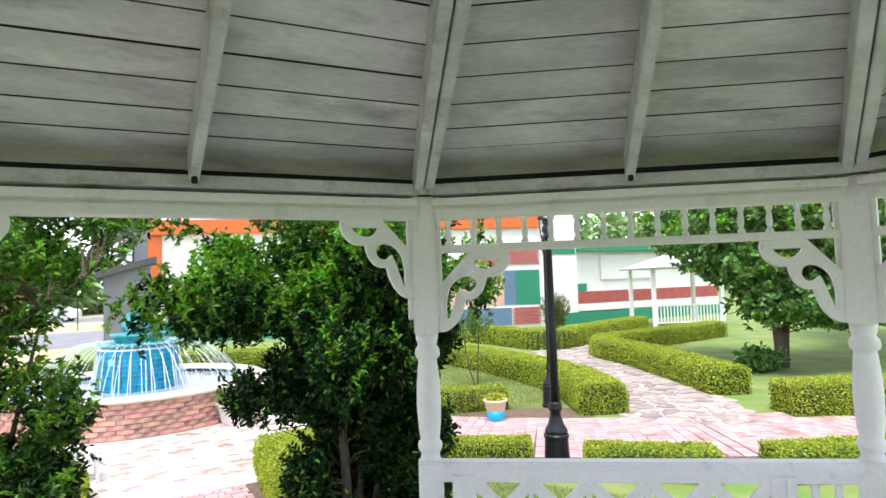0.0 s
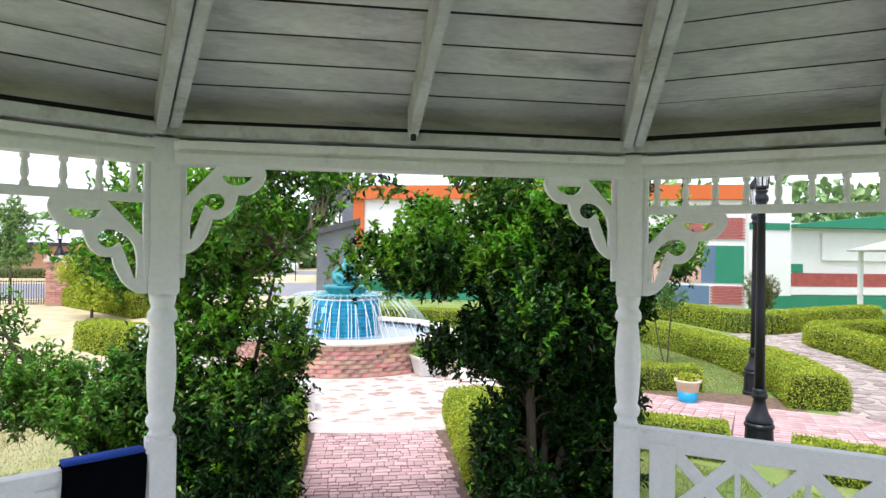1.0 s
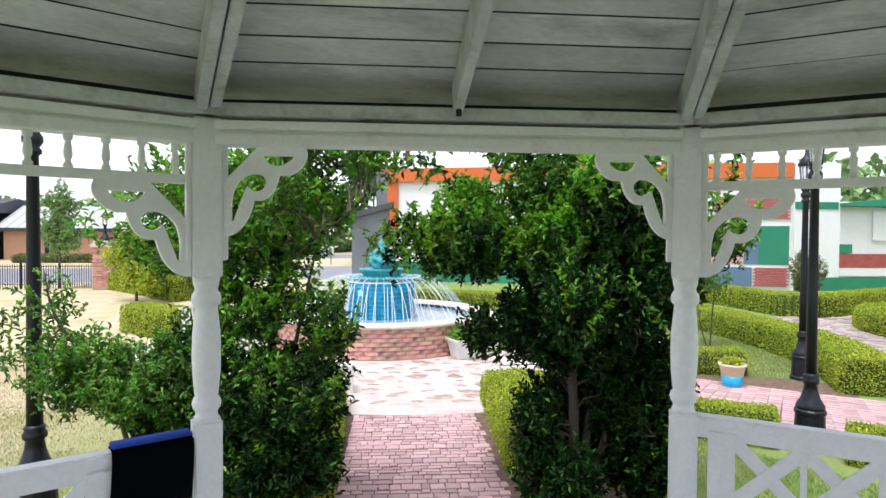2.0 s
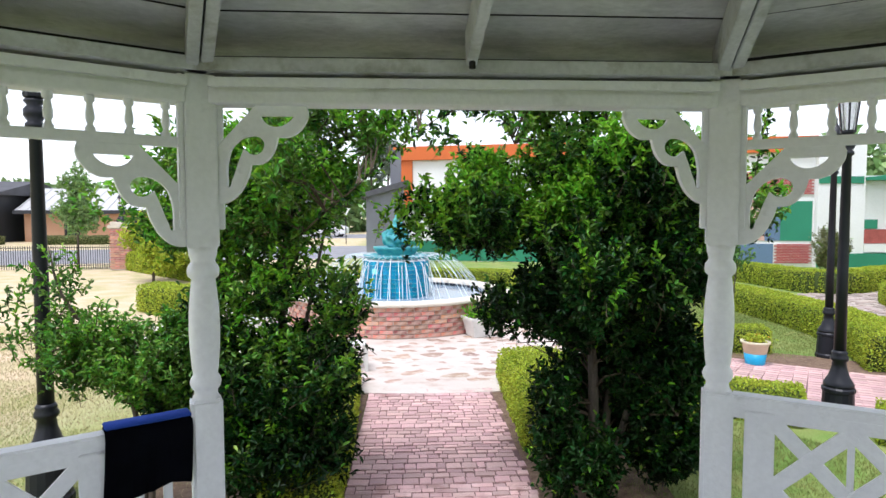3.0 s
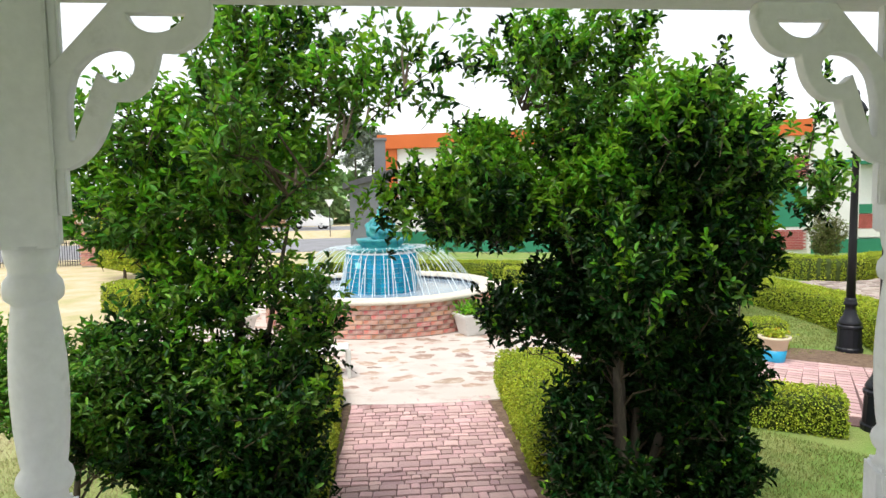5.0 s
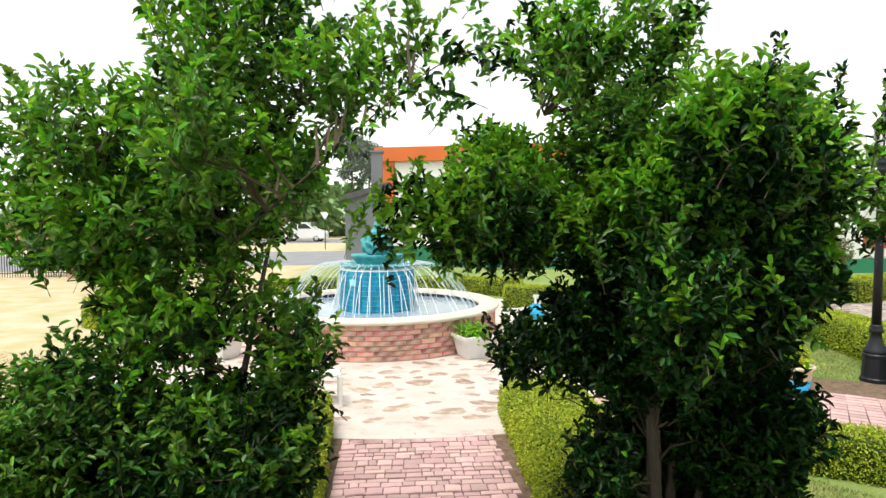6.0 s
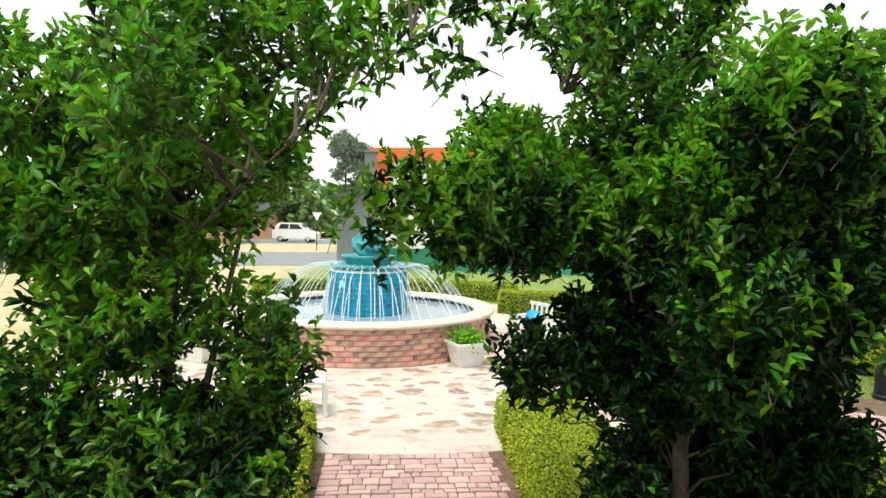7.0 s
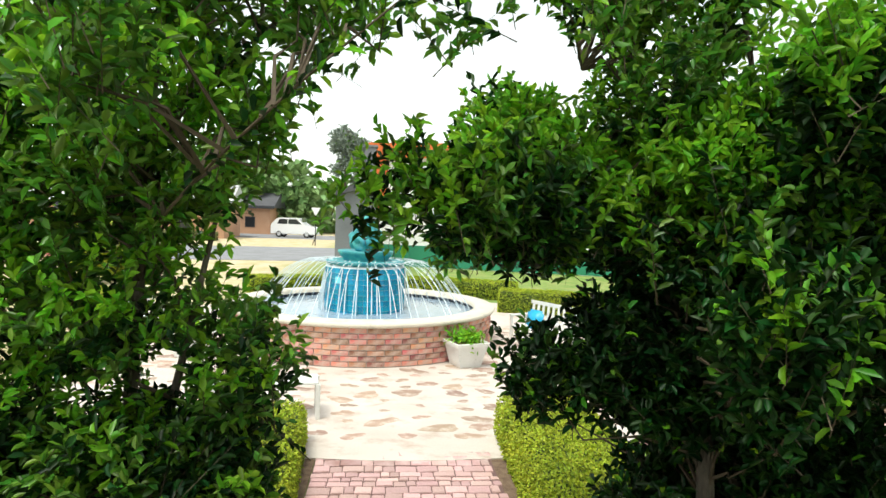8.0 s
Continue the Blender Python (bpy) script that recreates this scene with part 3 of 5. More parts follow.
for i in range(8):
    a, b = POSTS[i], POSTS[(i + 1) % 8]
    q = [roof_point(a, b, u, v, 0.17) for u, v in ((0, -0.09), (1, -0.09), (1, 1), (0, 1))]
    bm.faces.new([bm.verts.new(p) for p in q[:3]])
    q2 = [p + Vector((0, 0, 0.03)) for p in q]
    bm.faces.new([bm.verts.new(p) for p in q2[:3]][::-1])
part("roof", bm, TIMBER_AND_SHADE, gazebo, "dark shingled roof")


def rafter(p, q, w, h):
    """A sloping timber below the boards from p to q."""
    d = q - p
    turn = d.to_track_quat("X", "Z").to_matrix().to_4x4()
    return boxed((d.length, w, h), (d.length / 2, 0, -h / 2 + 0.105), Matrix.Translation(p) @ turn, bevel=0.004)


for i in range(8):
    a, b = POSTS[i], POSTS[(i + 1) % 8]
    p0, p1 = roof_point(a, b, 0, 0.0, 0.01), roof_point(a, b, 0, 0.97, 0.01)
    side = (p1 - p0).cross(Vector((0, 0, 1))).normalized() * 0.0255
    for s in (-1, 1):
        part("hip_rafter", rafter(p0 + s * side, p1 + s * side, 0.043, 0.145 + 0.004 * s), RAFTER, gazebo, "weathered paired hip timber")
    part("rafter", rafter(roof_point(a, b, 0.5, 0.035, 0.01), roof_point(a, b, 0.5, 0.97, 0.01), 0.042, 0.14), RAFTER, gazebo, "weathered rafter")
    part("bolt", lathe(bmesh.new(), [(0.012, -0.03), (0.013, 0.01)], 8, Matrix.Translation(roof_point(a, b, 0.5, 0.05, -0.02))), TIMBER_AND_SHADE, gazebo, "dark bolt end")
part("hub", lathe(bmesh.new(), [(0.03, 3.62), (0.10, 3.68), (0.13, 3.76), (0.13, 3.9)], 8), RAFTER, gazebo)

# cloth over the railing beside the way out
m, ln = on_side(POSTS[1], POSTS[2])


def draped(x0, x1, front, back, material, name, parent=None, lift=0.0):
    bm = bmesh.new()
    prof = [(-0.058, 1.825 - front), (-0.056, 1.70), (-0.052, 1.80), (-0.042, 1.829), (0, 1.831), (0.042, 1.829), (0.052, 1.80), (0.056, 1.825 - back)]
    nx = 22
    grid = []
    for i in range(nx + 1):
        u = i / nx
        wob = 0.006 * math.sin(u * 19) + 0.004 * math.sin(u * 43 + 1)
        grid.append([bm.verts.new((x0 + (x1 - x0) * u + (0.012 * math.sin(9 * z) if z < 1.78 else 0), y + (wob if z < 1.8 else 0) * (1 if y > 0 else -1) - lift * (1 if y < 0 else -1) * (z < 1.82),
                                   z + (0.012 * math.sin(u * 7) if z < 1.7 else 0) + lift)) for y, z in prof])
    for p, q in zip(grid, grid[1:]):
        for j in range(len(prof) - 1):
            bm.faces.new((p[j], q[j], q[j + 1], p[j + 1]))
    bmesh.ops.solidify(bm, geom=bm.faces[:], thickness=0.005)
    return bm


towel = solid("towel", draped(-ln / 2 + 0.062, -ln / 2 + 0.362, 0.24, 0.2, CLOTH, "towel"), CLOTH, "black and navy cloth folded over the white railing", "towel", smooth=True, at=m @ pose(0, 0, -0.06))
bm = bmesh.new()
box(bm, (0.30, 0.088, 0.010), (-ln / 2 + 0.212, 0.002, 1.842), bevel=0.004)
part("blue_band", bm, CLOTH_BLUE, towel, "bright blue folded edge", smooth=True)


# ---- street-style garden lamps ----
def lamp_post(m, height, group="garden lamp posts", label="tall black cast-iron lamp post with a flared base"):
    ob = thing("lamp_post", m, label, "lamp post", group)
    part("base", lathe(bmesh.new(), [(0.20, -0.03), (0.20, 0.03), (0.185, 0.05), (0.17, 0.36), (0.185, 0.375), (0.185, 0.41), (0.165, 0.43)], 16), BLACK_METAL, ob, smooth=False)
    part("collar", lathe(bmesh.new(), [(0.165, 0.43), (0.168, 0.46), (0.15, 0.50), (0.115, 0.56), (0.085, 0.66), (0.075, 0.74), (0.10, 0.765), (0.10, 0.80), (0.082, 0.83), (0.09, 0.85), (0.072, 0.88)], 20), BLACK_METAL, ob, smooth=True)
    part("shaft", lathe(bmesh.new(), [(0.068, 0.88), (0.06, height * 0.55), (0.05, height - 0.26), (0.075, height - 0.24), (0.075, height - 0.21), (0.055, height - 0.19), (0.085, height - 0.14), (0.085, height - 0.09), (0.055, height - 0.05), (0.08, height - 0.02), (0.075, height)], 16), BLACK_METAL, ob, smooth=True)
    head = part("lantern", lathe(bmesh.new(), [(0.05, height), (0.085, height + 0.02), (0.088, height + 0.05)], 8), BLACK_METAL, ob)
    part("glass", lathe(bmesh.new(), [(0.075, height + 0.05), (0.118, height + 0.42)], 8), GLASS, head, "clear lantern glass")
    for k in range(6):
        a = 2 * math.pi * k / 6
        c, s = math.cos(a), math.sin(a)
        part("bar", tube(bmesh.new(), [(0.080 * c, 0.080 * s, height + 0.04), (0.124 * c, 0.124 * s, height + 0.43)], 0.009, 5), BLACK_METAL, head)
    part("cap", lathe(bmesh.new(), [(0.135, height + 0.42), (0.145, height + 0.45), (0.09, height + 0.56), (0.04, height + 0.62), (0.026, height + 0.68), (0.03, height + 0.72), (0.005, height + 0.78)], 16), BLACK_METAL, head, smooth=True)
    return ob


lamp_post(pose(5.05, 7.15, 0), 3.52)
lamp_post(pose(7.3, 10.45, 0), 3.52)
lamp_post(pose(-3.5, 5.55, 0), 3.56)

# ---- fountain ----
fountain = thing("fountain", Matrix.Translation(FC), "round brick fountain with a cream cap and turquoise centre", "fountain")
RB, HB = 2.58, 0.655
bm = bmesh.new()
lathe(bm, [(RB - 0.10, -0.03), (RB - 0.012, -0.03), (RB - 0.012, HB), (RB - 0.25, HB), (RB - 0.25, 0.2), (RB - 0.26, 0.19)], 72, caps=False)
basin = part("basin_wall", bm, MORTAR, fountain, "mortar bed of the curved brick wall")
part("cap", lathe(bmesh.new(), [(RB - 0.34, HB + 0.005), (RB + 0.05, HB), (RB + 0.075, HB + 0.02), (RB + 0.08, HB + 0.055), (RB + 0.055, HB + 0.085), (RB - 0.28, HB + 0.095), (RB - 0.33, HB + 0.075), (RB - 0.34, HB + 0.005)], 72, caps=False), CAP, fountain, "weathered cream stone cap", smooth=True)
part("water", lathe(bmesh.new(), [(RB - 0.24, 0.585), (0.3, 0.59)], 64, caps=False), water, fountain, "rippled pale blue water")
part("floor", lathe(bmesh.new(), [(RB - 0.24, 0.1), (RB - 0.24, 0.2)], 48), DARK_TILE, fountain)
# tiled inner wall above the water
tile = mesh_of(boxed((0.115, 0.012, 0.085), bevel=0.003), "tile", DARK_TILE)
for k in range(112):
    a = 2 * math.pi * k / 112
    if math.sin(a) > -0.25:
        part("tile", tile, None, basin, at=pose((RB - 0.252) * math.cos(a), (RB - 0.252) * math.sin(a), 0.615, 0, 0, math.degrees(a) + 90))
# pedestal: turquoise tiles round a drum
drum = part("pedestal", lathe(bmesh.new(), [(0.80, 0.2), (0.80, 1.45), (0.72, 1.49)], 48), GROUT, fountain, "turquoise tiled drum")
ptile = mesh_of(boxed((0.098, 0.014, 0.098), bevel=0.003), "tile", TILE)
for r in range(9):
    for k in range(50):
        a = 2 * math.pi * k / 50
        if math.sin(a) < 0.35:
            part("tile", ptile, None, drum, at=pose(0.803 * math.cos(a), 0.803 * math.sin(a), 0.585 + 0.102 * r, 0, 0, math.degrees(a) + 90))
part("light_panel", boxed((0.13, 0.02, 0.13), bevel=0.004), LIGHT_TILE, drum, "pale cyan square tile", at=pose(0.812 * math.cos(radians(232)), 0.812 * math.sin(radians(232)), 1.22, 0, 0, 232 + 90))
bowl = part("bowl", lathe(bmesh.new(), [(0.70, 1.48), (0.78, 1.53), (0.80, 1.575), (0.66, 1.585), (0.60, 1.55), (0.44, 1.55), (0.47, 1.62), (0.54, 1.70), (0.57, 1.755), (0.56, 1.775), (0.50, 1.775), (0.2, 1.72)], 40), TEAL, fountain, "dark teal upper bowl", smooth=True)
part("stem", lathe(bmesh.new(), [(0.20, 1.520), (0.14, 1.575), (0.11, 1.64), (0.17, 1.69), (0.11, 1.74), (0.09, 1.80), (0.22, 1.86), (0.25, 1.885), (0.20, 1.89), (0.09, 1.875), (0.08, 1.94), (0.13, 2.00), (0.12, 2.06), (0.06, 2.13), (0.09, 2.2), (0.04, 2.28), (0.01, 2.36)], 24), TEAL, fountain, "verdigris turned finial", smooth=True, at=pose(0, 0, 0.2))
bm = bmesh.new()
bmesh.ops.create_icosphere(bm, subdivisions=4, radius=1.0)
for v in bm.verts:
    n = v.co.normalized()
    lump = 0.13 * math.sin(7 * n.x + 2) * math.sin(6 * n.y) + 0.12 * math.sin(8 * n.z + 3 * n.x) * math.cos(5 * n.y + 1)
    taper = 1.0 - 0.35 * n.z
    v.co = Vector((n.x * 0.29 * taper, n.y * 0.29 * taper, 2.02 + n.z * 0.32)) + n * lump * 0.55
part("ornament", bm, TEAL, fountain, "lumpy verdigris sculpted cluster", smooth=True)
# water jets
for k in range(26):
    a = 2 * math.pi * (k + 0.3 * math.sin(k * 2.3)) / 26
    c, s_ = math.cos(a), math.sin(a)
    v = 0.9 + 0.08 * math.sin(k * 3.1)
    pts = [(c * (0.66 + v * t * 0.30), s_ * (0.66 + v * t * 0.30), 1.55 + 0.55 * t - 1.53 * t * t) for t in (i / 11 for i in range(12))]
    part("jet", tube(bmesh.new(), pts, [0.008 + 0.006 * i / 11 for i in range(12)], 5), jet, fountain)
for k in range(52):
    a = 2 * math.pi * (k + 0.5) / 52
    c, s_ = math.cos(a), math.sin(a)
    h = 1.0 + 0.10 * math.sin(k * 1.7)
    pts = [(c * (0.74 + 1.38 * h * t), s_ * (0.74 + 1.38 * h * t), 1.53 + 0.62 * t - 1.56 * t * t) for t in (i / 13 for i in range(14))]
    part("jet", tube(bmesh.new(), pts, [0.0045 + 0.004 * i / 13 for i in range(14)], 4), jet, fountain)


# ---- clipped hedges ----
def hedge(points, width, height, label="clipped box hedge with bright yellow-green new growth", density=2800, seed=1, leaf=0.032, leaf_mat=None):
    g = np.random.default_rng(seed)
    line = strip_points(points, 0.22)
    ob = thing("hedge", Matrix.Translation(line[0]), label, "hedge", "clipped garden hedges")
    o = np.array(line[0])
    P = np.array([tuple(p) for p in line])
    T = np.gradient(P, axis=0)
    T /= np.linalg.norm(T, axis=1, keepdims=True)
    Nn = np.stack([-T[:, 1], T[:, 0], T[:, 2]], 1)
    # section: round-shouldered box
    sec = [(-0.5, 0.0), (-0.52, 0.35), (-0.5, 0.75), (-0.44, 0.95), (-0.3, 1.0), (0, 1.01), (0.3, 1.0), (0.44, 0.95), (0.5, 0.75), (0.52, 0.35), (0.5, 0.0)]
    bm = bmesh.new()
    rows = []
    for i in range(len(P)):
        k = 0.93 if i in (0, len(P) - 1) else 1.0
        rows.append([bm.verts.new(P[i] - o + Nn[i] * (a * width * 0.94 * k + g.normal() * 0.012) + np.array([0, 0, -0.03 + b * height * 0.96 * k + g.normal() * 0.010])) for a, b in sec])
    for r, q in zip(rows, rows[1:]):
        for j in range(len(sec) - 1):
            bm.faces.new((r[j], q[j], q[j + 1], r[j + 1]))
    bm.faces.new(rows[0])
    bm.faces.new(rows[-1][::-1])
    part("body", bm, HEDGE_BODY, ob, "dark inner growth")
    # leaves over the sides, top and ends
    seg = np.linalg.norm(np.diff(P, axis=0), axis=1)
    total = seg.sum()
    per = np.array([math.hypot((sec[j + 1][0] - sec[j][0]) * width, (sec[j + 1][1] - sec[j][1]) * height) for j in range(len(sec) - 1)])
    n = int(total * per.sum() * density)
    s = g.uniform(0, total, n)
    cum = np.concatenate([[0], np.cumsum(seg)])
    i = np.clip(np.searchsorted(cum, s) - 1, 0, len(seg) - 1)
    f = ((s - cum[i]) / seg[i])[:, None]
    j = g.choice(len(per), n, p=per / per.sum())
    u = g.uniform(0, 1, n)
    A, B = np.array(sec)[j], np.array(sec)[j + 1]
    ab = A + (B - A) * u[:, None]
    c = P[i] * (1 - f) + P[i + 1] * f
    nn = Nn[i]
    out2 = np.stack([(B - A)[:, 1] * height * -1, (B - A)[:, 0] * width], 1)
    out2 /= np.linalg.norm(out2, axis=1, keepdims=True)
    outward = nn * out2[:, :1] + np.array([0, 0, 1.0]) * out2[:, 1:]
    outward = np.where((np.sum(outward * (nn * ab[:, :1] + np.array([0, 0, 1.0]) * (ab[:, 1:] - 0.5)), 1) < 0)[:, None], -outward, outward)
    at = c + nn * ab[:, :1] * width + np.array([0, 0, 1.0]) * (ab[:, 1:] * height - 0.03) - o
    lump = np.sin(at[:, 0] * 9 + seed) * np.sin(at[:, 1] * 8) * 0.012
    at = at + outward * (g.normal(size=n) * 0.012 + lump)[:, None]
    # ends
    m = int(width * height * density)
    for e, sg in ((0, -1), (-1, 1)):
        a, b = g.uniform(-0.5, 0.5, m), g.uniform(0.02, 0.98, m)
        pe = P[e] + Nn[e] * (a * width)[:, None] + np.array([0, 0, 1.0]) * (b * height - 0.03)[:, None] + T[e] * sg * 0.01 - o
        at = np.concatenate([at, pe])
        outward = np.concatenate([outward, np.repeat((T[e] * sg)[None], m, 0)])
    along = outward * 0.4 + g.normal(size=at.shape) * 0.75 + np.array([0, 0, 0.1])
    part("foliage", leaves("foliage", at, along, leaf, leaf * 0.62, leaf_mat or HEDGE_LEAF, g), None, ob, "" if leaf_mat else "small yellow-green leaves")["kind"] = "stuff"
    return ob


hedge([(1.62, 9.3), (1.58, 8.2), (1.54, 7.2), (1.5, 6.4)], 1.0, 0.50, density=3300, seed=11)
hedge([(-1.34, 9.1), (-1.28, 8.0), (-1.22, 7.0), (-1.18, 5.0)], 0.6, 0.45, density=3000, seed=12)
hedge([(2.9, 8.45), (3.35, 7.95), (4.0, 7.55), (4.62, 7.2)], 0.58, 0.42, seed=13)
hedge([(5.15, 6.62), (5.8, 6.1), (6.5, 5.62)], 0.55, 0.40, seed=14)
hedge([(7.1, 5.25), (8.0, 4.85), (9.0, 4.55), (11.0, 4.1)], 0.6, 0.42, seed=15)
hedge([(4.4, 11.9), (5.3, 11.3), (6.45, 10.95)], 0.6, 0.46, seed=16, density=2200)
hedge([(7.7, 9.25), (8.5, 11.2), (8.85, 13.6), (8.7, 17.0), (8.2, 20.0)], 0.95, 0.60, seed=17, density=2000, leaf=0.036)
hedge([(11.8, 26.0), (12.7, 22.0), (13.3, 18.9), (16.5, 20.3), (20.6, 21.9)], 0.85, 0.72, seed=18, density=1000, leaf=0.052)
hedge([(21.4, 18.2), (17.5, 17.4), (13.9, 16.6), (12.8, 13.4), (12.0, 11.2), (11.2, 9.2)], 0.9, 0.62, seed=19, density=1300, leaf=0.045)
hedge([(10.5, 7.5), (12.0, 6.8), (14.0, 6.1), (17.0, 5.5)], 0.85, 0.60, seed=20, density=1800, leaf=0.038)
hedge([(-5.4, 15.3), (-6.3, 15.9), (-7.3, 16.8)], 0.95, 0.72, seed=21, density=1400, leaf=0.045)
hedge([(-8.4, 23.8), (-11.4, 27.0), (-14.2, 30.0)], 0.95, 0.85, seed=22, density=900, leaf=0.06)
hedge([(3.0, 18.9), (4.6, 18.4), (6.2, 17.6)], 0.8, 0.62, seed=23, density=1300, leaf=0.045)
hedge([(-4.4, 21.5), (-2.0, 22.2), (1.0, 22.3), (4.0, 21.4)], 0.8, 0.55, seed=24, density=1000, leaf=0.052)


# ---- trees and shrubs ----
def crown_tree(name, foot, blobs, stems, label, category, twigs, per_twig, leaf_len, leaf_wid, material, seed, twig_len=0.28, group="", shell=0.55, light=0.0, upward=0.45, limb_r=0.02, whips=(), droop=0.25, lit_z=1.5, mixed=None, mix_z=(1.7, 0.75, 0.75)):
    """A small tree: leaning stems, limbs to the leaf masses, twigs in them and single leaves along each twig."""
    g = np.random.default_rng(seed)
    ob = thing(name, Matrix.Translation(foot), label, category, group)
    o = np.array(foot, float)
    wood = bmesh.new()
    nodes = []
    for pts, r0, r1 in stems:
        q = strip3(pts)
        tube(wood, [p - Vector(foot) for p in q], [r0 + (r1 - r0) * i / (len(q) - 1) for i in range(len(q))], 7)
        nodes += [np.array(p) for p in q[len(q) // 8:]]
    for pts, r0, r1 in whips:
        nodes += [np.array(p) for p in strip3(pts)]
    nodes = np.array(nodes)
    part("trunk", wood, BARK, ob, "grey-brown branching stems", smooth=True)
    vol = np.array([b[1][0] * b[1][1] * b[1][2] * (b[2] if len(b) > 2 else 1) for b in blobs])
    pick = g.choice(len(blobs), twigs, p=vol / vol.sum())
    C = np.array([b[0] for b in blobs], float)[pick]
    R = np.array([b[1] for b in blobs], float)[pick]
    dirs = g.normal(size=(twigs, 3))
    dirs /= np.linalg.norm(dirs, axis=1, keepdims=True)
    rad = (shell + (1 - shell) * g.uniform(0, 1, twigs) ** 0.6)[:, None] * (1 + 0.10 * np.sin(dirs[:, :1] * 7 + seed) * np.cos(dirs[:, 2:] * 6))
    inner = g.uniform(0, 1, twigs) < 0.25
    rad[inner] *= g.uniform(0.2, 0.9, (inner.sum(), 1))
    tipc = C + dirs * R * rad
    ok = tipc[:, 2] > 0.12
    tipc, dirs, rad, C = tipc[ok], dirs[ok], rad[ok], C[ok]
    twigs = len(tipc)
    grow = (tipc - (C + np.array([0, 0, -0.25]))) * np.array([1, 1, 0.8])
    grow /= np.linalg.norm(grow, axis=1, keepdims=True) + 1e-9
    grow = grow + g.normal(size=grow.shape) * 0.38 + np.array([0, 0, upward])
    grow /= np.linalg.norm(grow, axis=1, keepdims=True)
    ln = twig_len * g.uniform(0.6, 1.35, twigs)
    base = tipc - grow * ln[:, None]
    branch = bmesh.new()
    # limbs: from the stems to a part of the twigs
    for i in range(0, twigs, 9):
        near = np.sum((nodes - base[i] + np.array([0, 0, 0.18])) ** 2, 1)
        if near.min() > (limb_r * 45) ** 2:
            continue
        k = int(g.choice(np.argsort(near)[:3]))
        a, b = Vector(nodes[k] - o), Vector(base[i] - o)
        if mixed and b.z < a.z - 0.15:
            continue
        mid = a.lerp(b, 0.5) + Vector((g.normal() * 0.04, g.normal() * 0.04, 0.06))
        tube(branch, [a, mid, b, Vector(tipc[i] - o)], [limb_r * 0.6, limb_r * 0.4, limb_r * 0.25, 0.002], 4)
    for pts, r0, r1 in whips:
        q = [Vector(p) - Vector(foot) for p in strip3(pts)]
        tube(branch, q, [r0 + (r1 - r0) * i / (len(q) - 1) for i in range(len(q))], 5)
    part("branch", branch, TWIG, ob, "thin dark branches")["kind"] = "stuff"
    tv = np.stack([base - o, tipc - o], 1)
    w = np.cross(grow, g.normal(size=grow.shape))
    w /= np.linalg.norm(w, axis=1, keepdims=True) + 1e-9
    quad = np.stack([tv[:, 0] - w * 0.0025, tv[:, 0] + w * 0.0025, tv[:, 1] + w * 0.001, tv[:, 1] - w * 0.001], 1).reshape(-1, 3)
    part("twig", array_mesh("twig", quad, np.arange(twigs * 4).reshape(-1, 4), TWIG), None, ob)["kind"] = "stuff"
    # leaves round each twig, and along the whips
    t = np.tile(np.linspace(0.15, 1.0, per_twig), twigs) + g.normal(size=twigs * per_twig) * 0.05
    B, G, Ln = np.repeat(base, per_twig, 0), np.repeat(grow, per_twig, 0), np.repeat(ln, per_twig)
    at = B + G * (t * Ln)[:, None]
    along = G * 0.55 + g.normal(size=at.shape) * 0.62 + np.array([0, 0, 0.12])
    for pts, r0, r1 in whips:
        q = np.array([tuple(p) for p in strip3(pts)])
        d = np.gradient(q, axis=0)
        k = g.integers(len(q) // 6, len(q), 110)
        at = np.concatenate([at, q[k] + g.normal(size=(110, 3)) * 0.02])
        along = np.concatenate([along, d[k] / np.linalg.norm(d[k], axis=1, keepdims=True) * 0.6 + g.normal(size=(110, 3)) * 0.6])
    at = at - o
    # keeps twigs low and near the gazebo dark: shade put in by leaf choice
    shade_side = np.where((tipc[:, 0] > 0.72) & (tipc[:, 2] < 2.3), 0.12, np.where((tipc[:, 0] > 0.85) & (tipc[:, 1] < 5.0) & (tipc[:, 2] < 3.1), 0.33, 1.0)) if mixed else 1.0
    # new growth at outer twig ends, mostly high up, doubling as painted top light
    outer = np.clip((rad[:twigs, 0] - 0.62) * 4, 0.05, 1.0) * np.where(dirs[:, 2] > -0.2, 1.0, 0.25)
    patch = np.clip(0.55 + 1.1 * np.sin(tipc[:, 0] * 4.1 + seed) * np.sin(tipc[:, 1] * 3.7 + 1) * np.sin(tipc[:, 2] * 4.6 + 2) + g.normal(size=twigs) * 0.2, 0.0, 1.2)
    fresh_lit = g.uniform(0, 1, twigs) < light * outer * patch * np.clip(0.5 + 0.75 * dirs[:, 2], 0.06, 1.1) * np.clip((tipc[:, 2] - lit_z) / 1.0, 0.04, 1.3) * shade_side
    chance = np.concatenate([np.repeat(np.where(fresh_lit, 0.9, 0.04), per_twig), np.full(len(at) - twigs * per_twig, 0.4)])
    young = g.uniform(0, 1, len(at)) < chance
    # painted light: whole twigs take the paler leaf, more of them high up
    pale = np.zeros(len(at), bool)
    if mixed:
        some = g.uniform(0, 1, twigs) < np.clip((tipc[:, 2] - mix_z[0]) * mix_z[1], 0.04, mix_z[2]) * shade_side
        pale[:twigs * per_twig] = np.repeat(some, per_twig)
